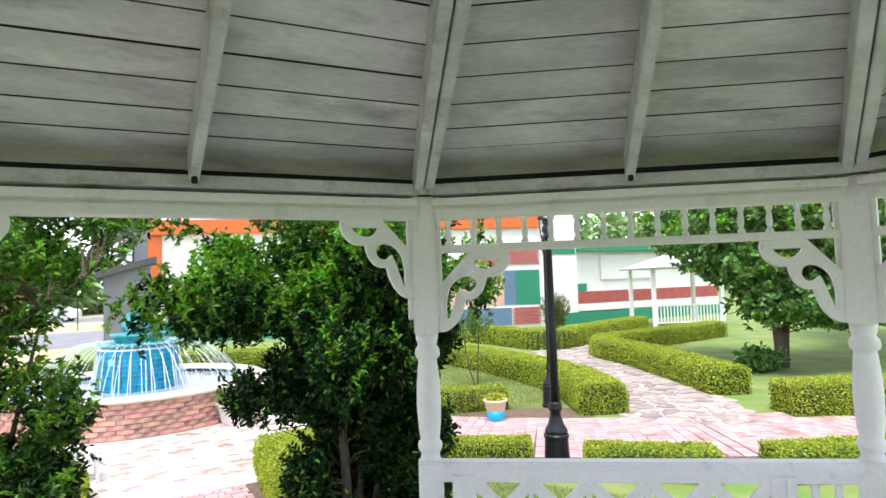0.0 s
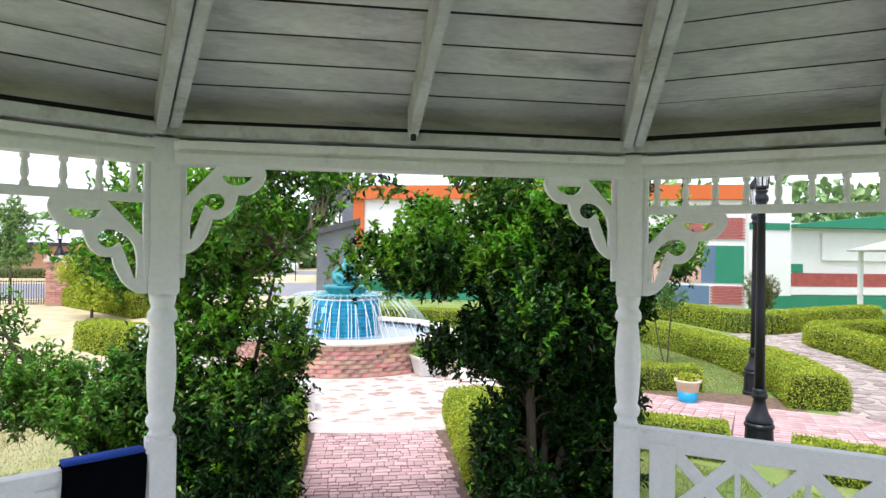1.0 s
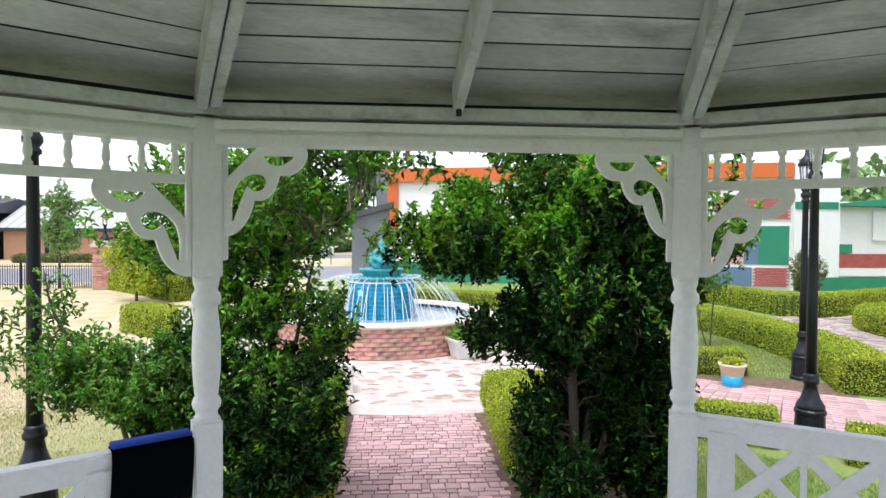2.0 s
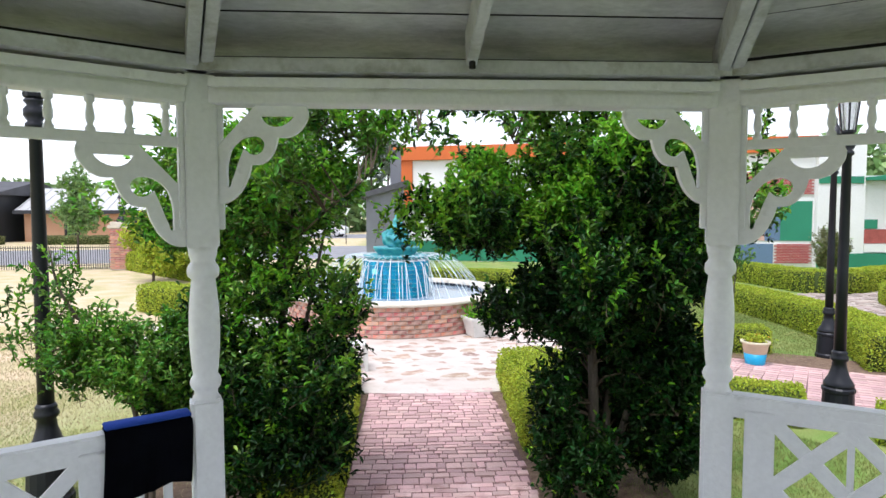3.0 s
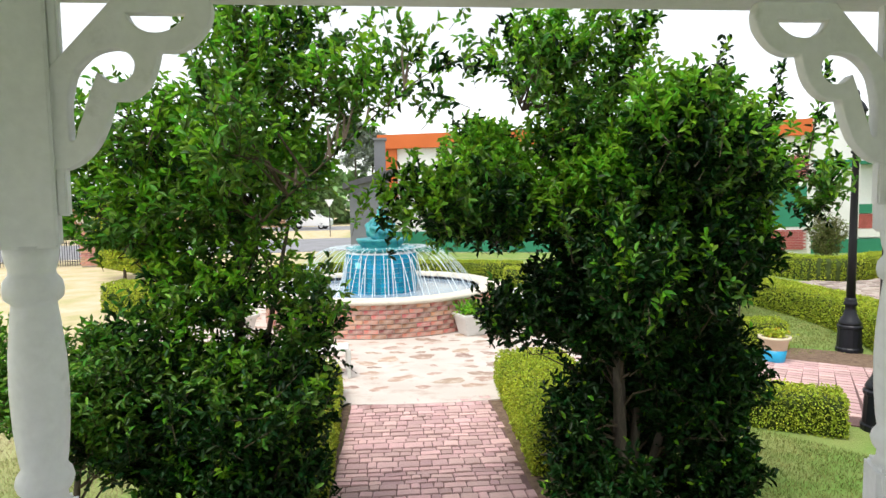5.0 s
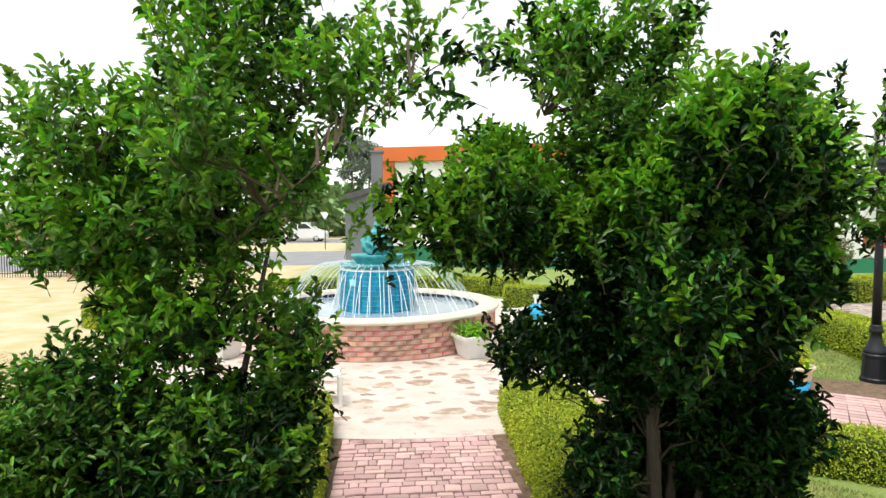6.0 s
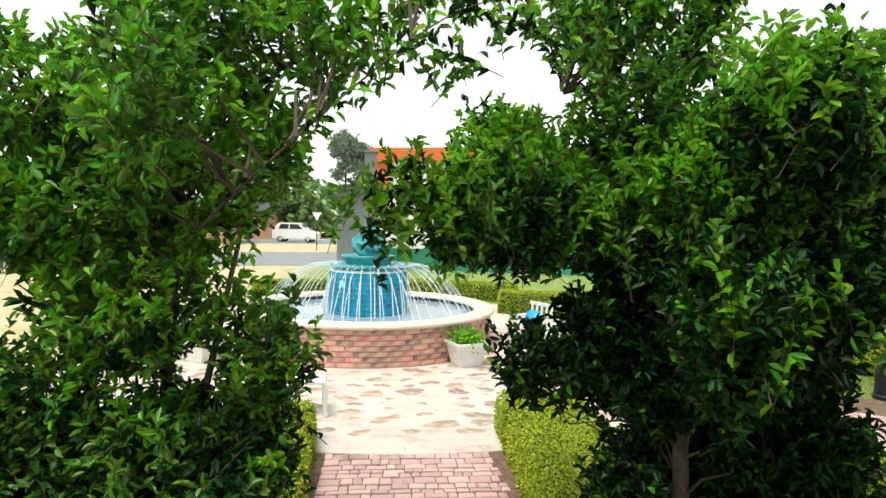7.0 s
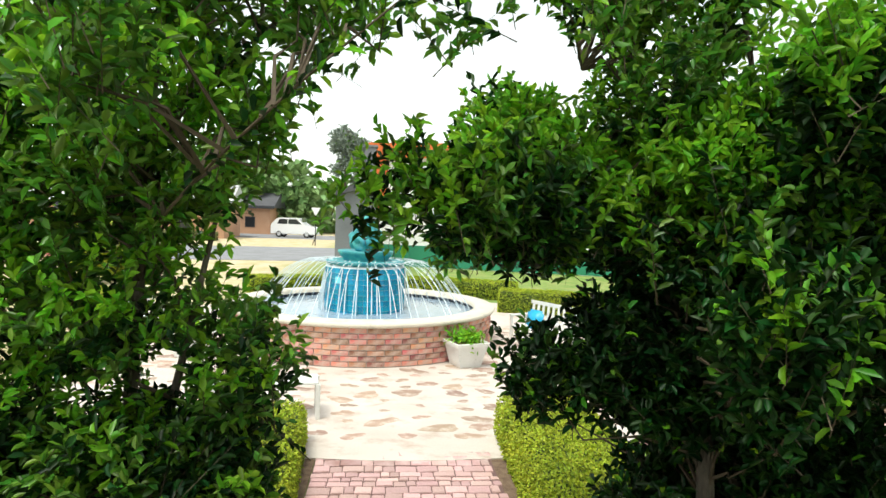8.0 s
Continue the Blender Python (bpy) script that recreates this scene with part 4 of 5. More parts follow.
    for mask, mt, nm in ((~young & ~pale, material, "foliage"), (~young & pale, mixed, "lit_foliage"), (young, TREE_LEAF_LIGHT, "lit_new_growth")):
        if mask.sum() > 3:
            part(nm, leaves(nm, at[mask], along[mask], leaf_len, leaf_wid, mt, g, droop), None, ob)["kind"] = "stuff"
    return ob


def strip3(pts, k=6):
    """A smooth line through points in space."""
    p = [Vector(q) for q in pts]
    p = [2 * p[0] - p[1]] + p + [2 * p[-1] - p[-2]]
    out = []
    for a, b, c, d in zip(p, p[1:], p[2:], p[3:]):
        for i in range(k):
            t = i / k
            out.append(0.5 * ((2 * b) + (c - a) * t + (2 * a - 5 * b + 4 * c - d) * t * t + (3 * b - a - 3 * c + d) * t ** 3))
    out.append(p[-2])
    return out


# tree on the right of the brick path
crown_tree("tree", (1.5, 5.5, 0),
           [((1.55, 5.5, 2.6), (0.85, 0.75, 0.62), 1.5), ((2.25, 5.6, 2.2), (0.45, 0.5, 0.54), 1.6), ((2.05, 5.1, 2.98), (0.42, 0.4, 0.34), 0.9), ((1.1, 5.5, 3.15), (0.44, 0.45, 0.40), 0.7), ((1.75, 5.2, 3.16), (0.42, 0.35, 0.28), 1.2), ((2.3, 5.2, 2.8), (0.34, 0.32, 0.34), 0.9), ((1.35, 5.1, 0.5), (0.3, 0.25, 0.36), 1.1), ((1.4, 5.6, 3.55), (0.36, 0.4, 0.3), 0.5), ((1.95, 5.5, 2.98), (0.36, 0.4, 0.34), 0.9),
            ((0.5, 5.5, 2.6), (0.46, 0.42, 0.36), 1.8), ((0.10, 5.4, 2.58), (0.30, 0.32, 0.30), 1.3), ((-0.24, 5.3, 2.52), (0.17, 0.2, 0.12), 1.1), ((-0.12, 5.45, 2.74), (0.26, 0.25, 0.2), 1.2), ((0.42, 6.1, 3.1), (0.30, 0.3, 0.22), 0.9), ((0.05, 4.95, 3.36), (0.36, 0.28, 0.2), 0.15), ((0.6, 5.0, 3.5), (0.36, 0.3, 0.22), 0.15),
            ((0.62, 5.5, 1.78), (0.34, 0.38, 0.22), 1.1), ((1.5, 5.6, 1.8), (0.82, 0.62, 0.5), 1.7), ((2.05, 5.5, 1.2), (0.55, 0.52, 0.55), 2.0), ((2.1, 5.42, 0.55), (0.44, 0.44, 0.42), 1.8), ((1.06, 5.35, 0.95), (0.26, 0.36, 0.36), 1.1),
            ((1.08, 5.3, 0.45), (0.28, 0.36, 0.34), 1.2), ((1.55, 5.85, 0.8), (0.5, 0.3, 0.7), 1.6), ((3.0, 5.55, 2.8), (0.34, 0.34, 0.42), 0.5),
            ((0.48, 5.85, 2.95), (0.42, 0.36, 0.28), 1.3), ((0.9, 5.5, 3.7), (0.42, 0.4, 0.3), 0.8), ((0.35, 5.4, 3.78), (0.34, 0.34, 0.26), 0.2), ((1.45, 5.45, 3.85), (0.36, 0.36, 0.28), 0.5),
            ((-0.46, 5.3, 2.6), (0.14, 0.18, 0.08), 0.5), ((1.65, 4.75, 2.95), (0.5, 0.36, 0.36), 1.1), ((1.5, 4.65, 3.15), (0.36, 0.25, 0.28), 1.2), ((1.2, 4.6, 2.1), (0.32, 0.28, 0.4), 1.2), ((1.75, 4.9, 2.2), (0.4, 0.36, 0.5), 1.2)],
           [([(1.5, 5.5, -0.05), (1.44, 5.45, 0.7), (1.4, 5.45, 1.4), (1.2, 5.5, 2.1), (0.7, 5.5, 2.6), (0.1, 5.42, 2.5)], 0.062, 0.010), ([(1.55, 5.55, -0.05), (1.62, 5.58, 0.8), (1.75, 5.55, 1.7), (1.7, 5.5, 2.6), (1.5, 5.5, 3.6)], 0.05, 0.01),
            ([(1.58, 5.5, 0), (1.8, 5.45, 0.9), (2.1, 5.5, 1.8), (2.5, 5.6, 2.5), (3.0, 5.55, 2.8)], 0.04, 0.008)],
           "dense dark green evergreen tree leaning over the brick path", "tree", 6900, 19, 0.066, 0.027, TREE_LEAF_SHADED, 41, twig_len=0.29, lit_z=1.95, light=5.0, mixed=TREE_LEAF_PALE, group="trees flanking the path",
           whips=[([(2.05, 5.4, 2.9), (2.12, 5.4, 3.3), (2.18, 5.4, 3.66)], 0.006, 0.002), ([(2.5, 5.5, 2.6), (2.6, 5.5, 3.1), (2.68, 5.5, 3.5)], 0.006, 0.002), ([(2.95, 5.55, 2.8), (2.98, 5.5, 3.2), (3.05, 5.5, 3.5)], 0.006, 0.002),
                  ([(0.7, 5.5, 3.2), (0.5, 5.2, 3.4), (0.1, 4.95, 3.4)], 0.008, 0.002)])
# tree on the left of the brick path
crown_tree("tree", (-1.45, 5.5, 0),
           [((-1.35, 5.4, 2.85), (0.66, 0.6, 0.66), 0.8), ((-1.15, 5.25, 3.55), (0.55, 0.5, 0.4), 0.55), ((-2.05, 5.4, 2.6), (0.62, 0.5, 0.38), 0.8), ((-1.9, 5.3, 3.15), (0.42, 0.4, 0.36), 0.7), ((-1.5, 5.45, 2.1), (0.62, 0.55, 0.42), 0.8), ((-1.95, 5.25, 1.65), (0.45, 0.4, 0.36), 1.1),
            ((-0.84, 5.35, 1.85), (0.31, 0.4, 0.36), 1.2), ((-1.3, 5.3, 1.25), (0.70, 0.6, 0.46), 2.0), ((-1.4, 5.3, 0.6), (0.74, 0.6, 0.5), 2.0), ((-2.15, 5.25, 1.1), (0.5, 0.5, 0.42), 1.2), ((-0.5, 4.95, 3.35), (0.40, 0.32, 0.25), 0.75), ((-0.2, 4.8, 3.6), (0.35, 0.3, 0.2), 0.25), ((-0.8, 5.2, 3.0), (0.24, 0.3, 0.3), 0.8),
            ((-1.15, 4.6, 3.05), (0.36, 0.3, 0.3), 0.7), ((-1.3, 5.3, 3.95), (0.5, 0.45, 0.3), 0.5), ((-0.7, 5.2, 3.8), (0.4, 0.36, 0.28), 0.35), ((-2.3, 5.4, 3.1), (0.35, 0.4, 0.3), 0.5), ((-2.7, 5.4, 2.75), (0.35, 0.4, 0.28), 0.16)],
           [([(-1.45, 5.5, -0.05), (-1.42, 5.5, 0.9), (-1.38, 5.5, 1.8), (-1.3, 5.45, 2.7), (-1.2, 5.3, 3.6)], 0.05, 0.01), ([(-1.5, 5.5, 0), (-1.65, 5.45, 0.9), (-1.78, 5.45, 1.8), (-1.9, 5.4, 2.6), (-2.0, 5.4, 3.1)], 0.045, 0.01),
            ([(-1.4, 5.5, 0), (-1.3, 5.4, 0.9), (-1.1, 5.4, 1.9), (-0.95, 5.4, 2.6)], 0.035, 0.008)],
           "evergreen tree with open green branches beside the path", "tree", 3150, 17, 0.066, 0.026, TREE_LEAF_SHADED, 42, twig_len=0.30, light=3.6, mixed=TREE_LEAF_PALE, mix_z=(0.55, 0.55, 0.96), group="trees flanking the path",
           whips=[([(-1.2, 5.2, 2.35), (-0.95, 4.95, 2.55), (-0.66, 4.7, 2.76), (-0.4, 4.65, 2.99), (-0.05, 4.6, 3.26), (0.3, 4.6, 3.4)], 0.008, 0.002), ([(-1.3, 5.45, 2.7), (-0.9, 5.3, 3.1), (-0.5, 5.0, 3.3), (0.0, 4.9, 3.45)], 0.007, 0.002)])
# low spreading shrub by the lawn
crown_tree("shrub", (-2.5, 5.2, 0),
           [((-2.35, 5.1, 1.40), (0.55, 0.55, 0.38), 1.2), ((-2.85, 5.0, 1.55), (0.42, 0.45, 0.35), 0.9), ((-3.0, 5.0, 2.1), (0.30, 0.35, 0.25), 0.35), ((-2.1, 5.2, 1.1), (0.3, 0.35, 0.25), 0.7), ((-3.25, 4.9, 1.8), (0.25, 0.3, 0.3), 0.25)],
           [([(-2.5, 5.2, -0.05), (-2.5, 5.15, 0.7), (-2.65, 5.1, 1.3), (-3.0, 5.0, 1.9), (-3.1, 5.0, 2.3)], 0.03, 0.006), ([(-2.45, 5.2, 0), (-2.35, 5.1, 0.8), (-2.15, 5.1, 1.5)], 0.03, 0.008)],
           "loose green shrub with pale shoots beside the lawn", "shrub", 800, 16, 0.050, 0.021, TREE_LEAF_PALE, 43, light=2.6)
# maple beyond the flagstone path
crown_tree("maple_tree", (15.6, 11.1, 0),
           [((15.6, 11.1, 4.2), (2.6, 2.6, 1.7), 1.0), ((13.3, 11.6, 3.7), (1.5, 1.5, 0.9), 0.8), ((17.8, 10.5, 3.6), (2.0, 2.0, 1.6), 1.0), ((14.6, 10.3, 1.95), (1.4, 1.3, 0.7), 3.0), ((16.8, 10.0, 1.9), (1.6, 1.6, 0.9), 2.6), ((15.5, 9.7, 1.8), (1.2, 0.9, 0.6), 3.0), ((13.9, 10.9, 2.9), (1.5, 1.4, 0.6), 1.5), ((15.6, 11.4, 5.8), (1.8, 1.8, 1.2), 0.8), ((15.4, 13.4, 4.4), (2.2, 1.8, 1.4), 0.8)],
           [([(15.6, 11.1, -0.05), (15.5, 11.1, 1.0), (15.0, 11.2, 2.4), (14.0, 11.4, 3.6)], 0.16, 0.04), ([(15.65, 11.1, 0), (15.8, 11.0, 1.4), (16.6, 10.8, 3.0), (17.4, 10.6, 4.2)], 0.13, 0.03), ([(15.6, 11.15, 0), (15.6, 11.3, 2.0), (15.6, 11.4, 4.0), (15.6, 11.4, 5.8)], 0.13, 0.03)],
           "spreading green maple on the lawn", "tree", 3900, 15, 0.16, 0.11, MAPLE_LEAF, 44, twig_len=0.6, upward=0.1, limb_r=0.04, light=0.3)
crown_tree("tree", (21.5, 10.0, 0),
           [((21.5, 10.0, 4.5), (3.2, 3.2, 2.6)), ((24.5, 13.0, 5.0), (3.0, 3.0, 2.8)), ((22.0, 8.0, 2.0), (2.5, 2.5, 1.6))],
           [([(21.5, 10, -0.05), (21.6, 10.1, 2.5), (22, 10.5, 5)], 0.2, 0.05), ([(21.5, 10, 0), (22.5, 11.2, 3), (24.0, 12.5, 5)], 0.15, 0.04)],
           "dark leafy tree at the garden edge", "tree", 1300, 12, 0.24, 0.15, MAPLE_LEAF, 45, twig_len=0.8, limb_r=0.05)
crown_tree("shrub", (14.3, 11.0, 0), [((14.3, 11.0, 0.35), (0.75, 0.6, 0.35)), ((14.9, 10.9, 0.3), (0.5, 0.5, 0.3))],
           [([(14.3, 11, -0.03), (14.3, 11, 0.2), (14.4, 11, 0.5)], 0.02, 0.01)],
           "low green ground shrub at the foot of the maple", "shrub", 130, 12, 0.15, 0.07, MAPLE_LEAF, 49, twig_len=0.35)
# young tree in the inner lawn
crown_tree("sapling", (7.0, 13.2, 0),
           [((6.9, 13.1, 1.75), (0.55, 0.55, 0.30), 1.0), ((7.2, 13.2, 2.6), (0.5, 0.5, 0.45), 0.9), ((6.6, 13.2, 2.9), (0.5, 0.5, 0.5), 0.9), ((6.9, 13.3, 3.6), (0.45, 0.45, 0.5), 0.6)],
           [([(7.0, 13.2, -0.03), (7.05, 13.2, 0.8), (7.1, 13.2, 1.7), (7.0, 13.2, 3.2)], 0.022, 0.008), ([(6.95, 13.2, 0), (6.75, 13.2, 0.7), (6.65, 13.2, 1.6), (6.6, 13.2, 2.8)], 0.018, 0.006)],
           "thin pale-stemmed young tree on the inner lawn", "tree", 170, 12, 0.10, 0.045, MAPLE_LEAF, 46, twig_len=0.35)
crown_tree("shrub", (18.6, 26.0, 0), [((18.6, 26.0, 1.15), (0.85, 0.85, 0.95)), ((18.6, 26.0, 0.6), (0.7, 0.7, 0.6))],
           [([(18.6, 26, -0.03), (18.6, 26, 0.6), (18.7, 26, 1.3)], 0.05, 0.02)],
           "rounded olive-green shrub against the painted wall", "shrub", 420, 14, 0.12, 0.03, OLIVE_LEAF, 47, twig_len=0.5, upward=0.9, shell=0.3)
crown_tree("tree", (-10.3, 23.8, 0), [((-10.4, 23.8, 1.8), (1.15, 1.1, 0.75)), ((-9.7, 23.2, 1.1), (1.0, 1.0, 0.8)), ((-10.5, 24.0, 2.4), (0.7, 0.7, 0.5), 0.7)],
           [([(-10.3, 23.8, -0.03), (-10.3, 23.8, 1.0), (-10.4, 23.9, 2.3)], 0.06, 0.02)],
           "bushy bright green small tree by the hedge", "tree", 520, 13, 0.13, 0.06, HEDGE_LEAF, 48, twig_len=0.5)
x, y, h = -16.1, 29.3, 5.3
crown_tree("tree", (x, y, 0), [((x, y, h * 0.50), (1.1, 1.1, h * 0.20)), ((x, y, h * 0.74), (0.9, 0.9, h * 0.18), 0.9), ((x + 0.1, y, h * 0.93), (0.4, 0.4, h * 0.09), 0.8)],
           [([(x, y, -0.03), (x, y, h * 0.4), (x + 0.1, y, h * 0.85)], 0.06, 0.02)],
           "slim young street tree with an airy green crown", "tree", 430, 12, 0.15, 0.075, FAR_LEAF, 50, twig_len=0.5, shell=0.3)

# far woods behind everything
g = np.random.default_rng(77)
at, along = [], []
for cx, cy, rx, rz, n in [(-60 + 9 * i + g.uniform(-3, 3), 92 + g.uniform(-6, 6), g.uniform(5, 8), g.uniform(3.2, 5.0), 700) for i in range(7)] + [(-28, 88, 6, 5.5, 900), (-21, 84, 6, 6.5, 1000), (-14, 86, 5, 5, 800)] + \
        [(30 + 9 * i, 70 + g.uniform(-6, 6), 7, 6, 700) for i in range(6)]:
    d = g.normal(size=(n, 3))
    d /= np.linalg.norm(d, axis=1, keepdims=True)
    p = np.array([cx, cy, rz * 0.85]) + d * np.array([rx, rx * 0.8, rz]) * (0.7 + 0.4 * g.uniform(0, 1, (n, 1)))
    at.append(p[p[:, 2] > 0])
    along.append(d[p[:, 2] > 0] + g.normal(size=(int((p[:, 2] > 0).sum()), 3)) * 0.7)
solid("far_woods", leaves("far_woods", np.concatenate(at), np.concatenate(along), 1.3, 0.9, FAR_LEAF, g), None, "soft green belt of distant trees", "woods", kind="stuff")
for k, (x, y, h) in enumerate(((-6.4, 92, 16.5), (-4.0, 95, 15.0))):
    crown_tree("pine_tree", (x, y, 0), [((x, y, h * 0.82), (2.6, 2.4, h * 0.13)), ((x + 0.6, y, h * 0.66), (1.9, 1.9, h * 0.06), 0.7), ((x - 1.2, y, h * 0.58), (1.4, 1.4, h * 0.04), 0.6)],
               [([(x, y, -0.03), (x, y, h * 0.5), (x + 0.2, y, h * 0.92)], 0.22, 0.08)], "tall distant pine with a bare trunk", "tree", 330, 10, 0.8, 0.16, PINE_LEAF, 60 + k, twig_len=1.5, group="distant pines", limb_r=0.1)


# ---- pots, planters and benches ----
def lathe_part(name, profile, material, parent, label="", seg=28):
    return part(name, lathe(bmesh.new(), profile, seg, caps=True), material, parent, label, smooth=True)


pot = thing("flower_pot", pose(5.65, 9.95, -0.012), "flower pot glazed cream above and bright blue below", "flower pot")
lathe_part("blue_glaze", [(0.145, 0.0), (0.155, 0.02), (0.18, 0.20)], POT_BLUE, pot, "bright blue glazed lower half")
lathe_part("cream_glaze", [(0.18, 0.20), (0.208, 0.36), (0.235, 0.37), (0.238, 0.405), (0.215, 0.41), (0.20, 0.38)], POT_CREAM, pot, "cream glazed rim and upper half")
lathe_part("soil", [(0.195, 0.36), (0.19, 0.385)], SOIL, pot)
g = np.random.default_rng(8)
q = g.normal(size=(260, 3)) * np.array([0.09, 0.09, 0.035]) + np.array([0, 0, 0.43])
part("plant", leaves("plant", q, g.normal(size=(260, 3)) + np.array([0, 0, 0.7]), 0.06, 0.03, HEDGE_LEAF, g), None, pot, "small leafy flowers")["kind"] = "stuff"
q = g.normal(size=(26, 3)) * np.array([0.09, 0.09, 0.02]) + np.array([0, 0, 0.47])
part("blossom", leaves("blossom", q, g.normal(size=(26, 3)), 0.03, 0.03, FLOWER, g), None, pot, "orange-yellow blossoms")["kind"] = "stuff"


def planter(m, label):
    """A square white planter that widens to a rolled rim."""
    ob = thing("planter", m, label, "planter", "white planters")
    bm = bmesh.new()
    prof = [(0.19, 0), (0.20, 0.02), (0.27, 0.36), (0.31, 0.365), (0.315, 0.42), (0.285, 0.425), (0.27, 0.38)]
    lathe(bm, [(r * 1.414, z) for r, z in prof], 4, Matrix.Rotation(radians(45), 4, "Z"))
    part("tub", bm, WHITE_PLASTIC, ob)
    part("soil", boxed((0.52, 0.52, 0.02), (0, 0, 0.385)), SOIL, ob)
    q = g.normal(size=(420, 3)) * np.array([0.14, 0.14, 0.07]) + np.array([0, 0, 0.47])
    part("plant", leaves("plant", q, g.normal(size=(420, 3)) + np.array([0, 0, 0.6]), 0.09, 0.035, TREE_LEAF_LIGHT, g), None, ob, "low green plants")["kind"] = "stuff"
    return ob


planter(pose(1.18, 12.55, 0, 0, 0, 20), "square white planter with low green plants by the fountain")
planter(pose(-3.4, 12.9, 0, 0, 0, -30), "square white planter beside the fountain wall")


def bench(m, label, back=True):
    ob = thing("bench", m, label, "bench", "white garden benches")
    for k in range(5):
        part("seat_slat", boxed((1.25, 0.075, 0.025), (0, -0.17 + 0.085 * k, 0.43), bevel=0.004), WHITE_PLASTIC, ob)
    for k in range(9 if back else 0):
        part("back_slat", boxed((0.06, 0.02, 0.42), (-0.56 + 0.14 * k, 0.235, 0.67), Matrix.Rotation(radians(-6), 4, "X"), bevel=0.003), WHITE_PLASTIC, ob)
    if back:
        part("top_rail", boxed((1.28, 0.035, 0.07), (0, 0.33, 0.88), bevel=0.006), WHITE_PLASTIC, ob)
    for s in (-1, 1):
        for y, h in ((-0.2, 0.62 if back else 0.42), (0.22, 0.66 if back else 0.42)):
            part("leg", boxed((0.055, 0.055, h), (s * 0.62, y, h / 2), bevel=0.005), WHITE_PLASTIC, ob)
        if back:
            part("armrest", boxed((0.075, 0.5, 0.03), (s * 0.62, 0.0, 0.64), bevel=0.006), WHITE_PLASTIC, ob)
    return ob


bench(pose(-1.62, 9.9, 0, 0, 0, 8), "white backless slatted garden bench on the plaza", False)
bench(pose(-4.8, 14.7, -0.03, 0, 0, 75), "white painted slatted garden bench by the hedge")
bench(pose(2.75, 13.6, 0, 0, 0, -62), "white painted slatted garden bench beyond the fountain")
cushion = bmesh.new()
box(cushion, (0.42, 0.12, 0.36), (0, 0, 0.18), bevel=0.05)
solid("cushion", cushion, POT_BLUE, "bright blue cushion leaning on the white bench", "cushion", smooth=True, at=pose(2.62, 13.66, 0.445, -12, 0, -62))
tuft = thing("garden_plant", pose(4.75, 8.0, -0.012), "small green tuft at a dark stake beside the paving", "plant")
q = g.normal(size=(160, 3)) * np.array([0.10, 0.08, 0.02]) + np.array([0, 0, 0.04])
part("leaf_tuft", leaves("leaf_tuft", q, g.normal(size=(160, 3)) + np.array([0, 0, 0.8]), 0.06, 0.025, MAPLE_LEAF, g), None, tuft)["kind"] = "stuff"
part("stake", tube(bmesh.new(), [(0.02, 0, 0), (0.03, 0.01, 0.2)], 0.012, 6), BLACK_METAL, tuft)


# ---- painted building behind the garden ----
wallA = Vector((19.4, 28.3, 0))
wallL = Vector((-1.2, 34.2, 0))
d = (wallA - wallL).normalized()
turn = math.degrees(math.atan2(d.y, d.x))
LA = (wallA - wallL).length
building = thing("mural_building", Matrix.Translation(wallA), "white building painted with green, red and salmon panels", "building")
mA = pose(0, 0, 0, 0, 0, turn)                    # x runs back along the long wall (negative), front is -y
part("wall", boxed((LA, 0.4, 6.3), (-LA / 2, 0.2, 3.1)), WALL_WHITE, building, at=mA)
part("wall", boxed((14, 0.4, 4.5), (7.0, 0.25, 2.2)), WALL_WHITE, building)
part("wall", boxed((2.4, 0.3, 6.4), (1.22, -0.02, 3.15)), WALL_WHITE, building)


def panel(x0, x1, z0, z1, material, m, deep=0.03, name="painted_panel", label=""):
    return part(name, boxed((x1 - x0, deep, z1 - z0), ((x0 + x1) / 2, -deep / 2, (z0 + z1) / 2)), material, building, label, at=m)


panel(-LA, -0.02, 5.6, 6.35, ORANGE, mA, 0.25, "fascia", "orange fascia band")
panel(-LA + 0.02, -LA + 1.05, 2.9, 5.6, ORANGE, mA, 0.12, "pilaster", "orange corner pilaster")
panel(-3.75, -0.05, 3.5, 4.65, PALE_JOINT, mA, 0.05, label="red brick panel")
panel(-1.5, -0.1, 1.25, 3.2, MURAL_GREEN, mA, 0.04, label="green painted panel")
panel(-2.2, -1.5, 1.25, 3.2, MURAL_BLUE, mA, 0.03, label="slate blue painted panel")
panel(-6.5, -2.2, 1.25, 3.3, MURAL_SALMON, mA, 0.03, label="salmon painted panel")
panel(-1.8, -0.05, 0.12, 1.1, PALE_JOINT, mA, 0.06, label="red brick plinth panel")
panel(-6.5, -1.8, 0.12, 1.1, MURAL_BLUE, mA, 0.04, label="slate blue plinth panel")
panel(-LA, -7.5, 0.0, 1.1, MURAL_GREEN, mA, 0.04, label="green plinth")
mB = pose(0, 0, 0)
panel(0.05, 2.3, 4.05, 4.4, MURAL_GREEN, pose(0, -0.17, 0), 0.05, label="green band")
panel(2.45, 14, 1.13, 1.82, WALL_BRICK, mB, 0.08, label="red brick band")
panel(2.45, 14, 0.70, 1.10, WALL_WHITE, mB, 0.16, "ledge", "white ledge")
panel(0.05, 14, -0.05, 0.64, MURAL_GREEN, pose(0, -0.17, 0), 0.05, label="green plinth")
panel(2.45, 3.2, 1.85, 2.3, MURAL_GREEN, mB, 0.05, label="green patch")
bm = bmesh.new()
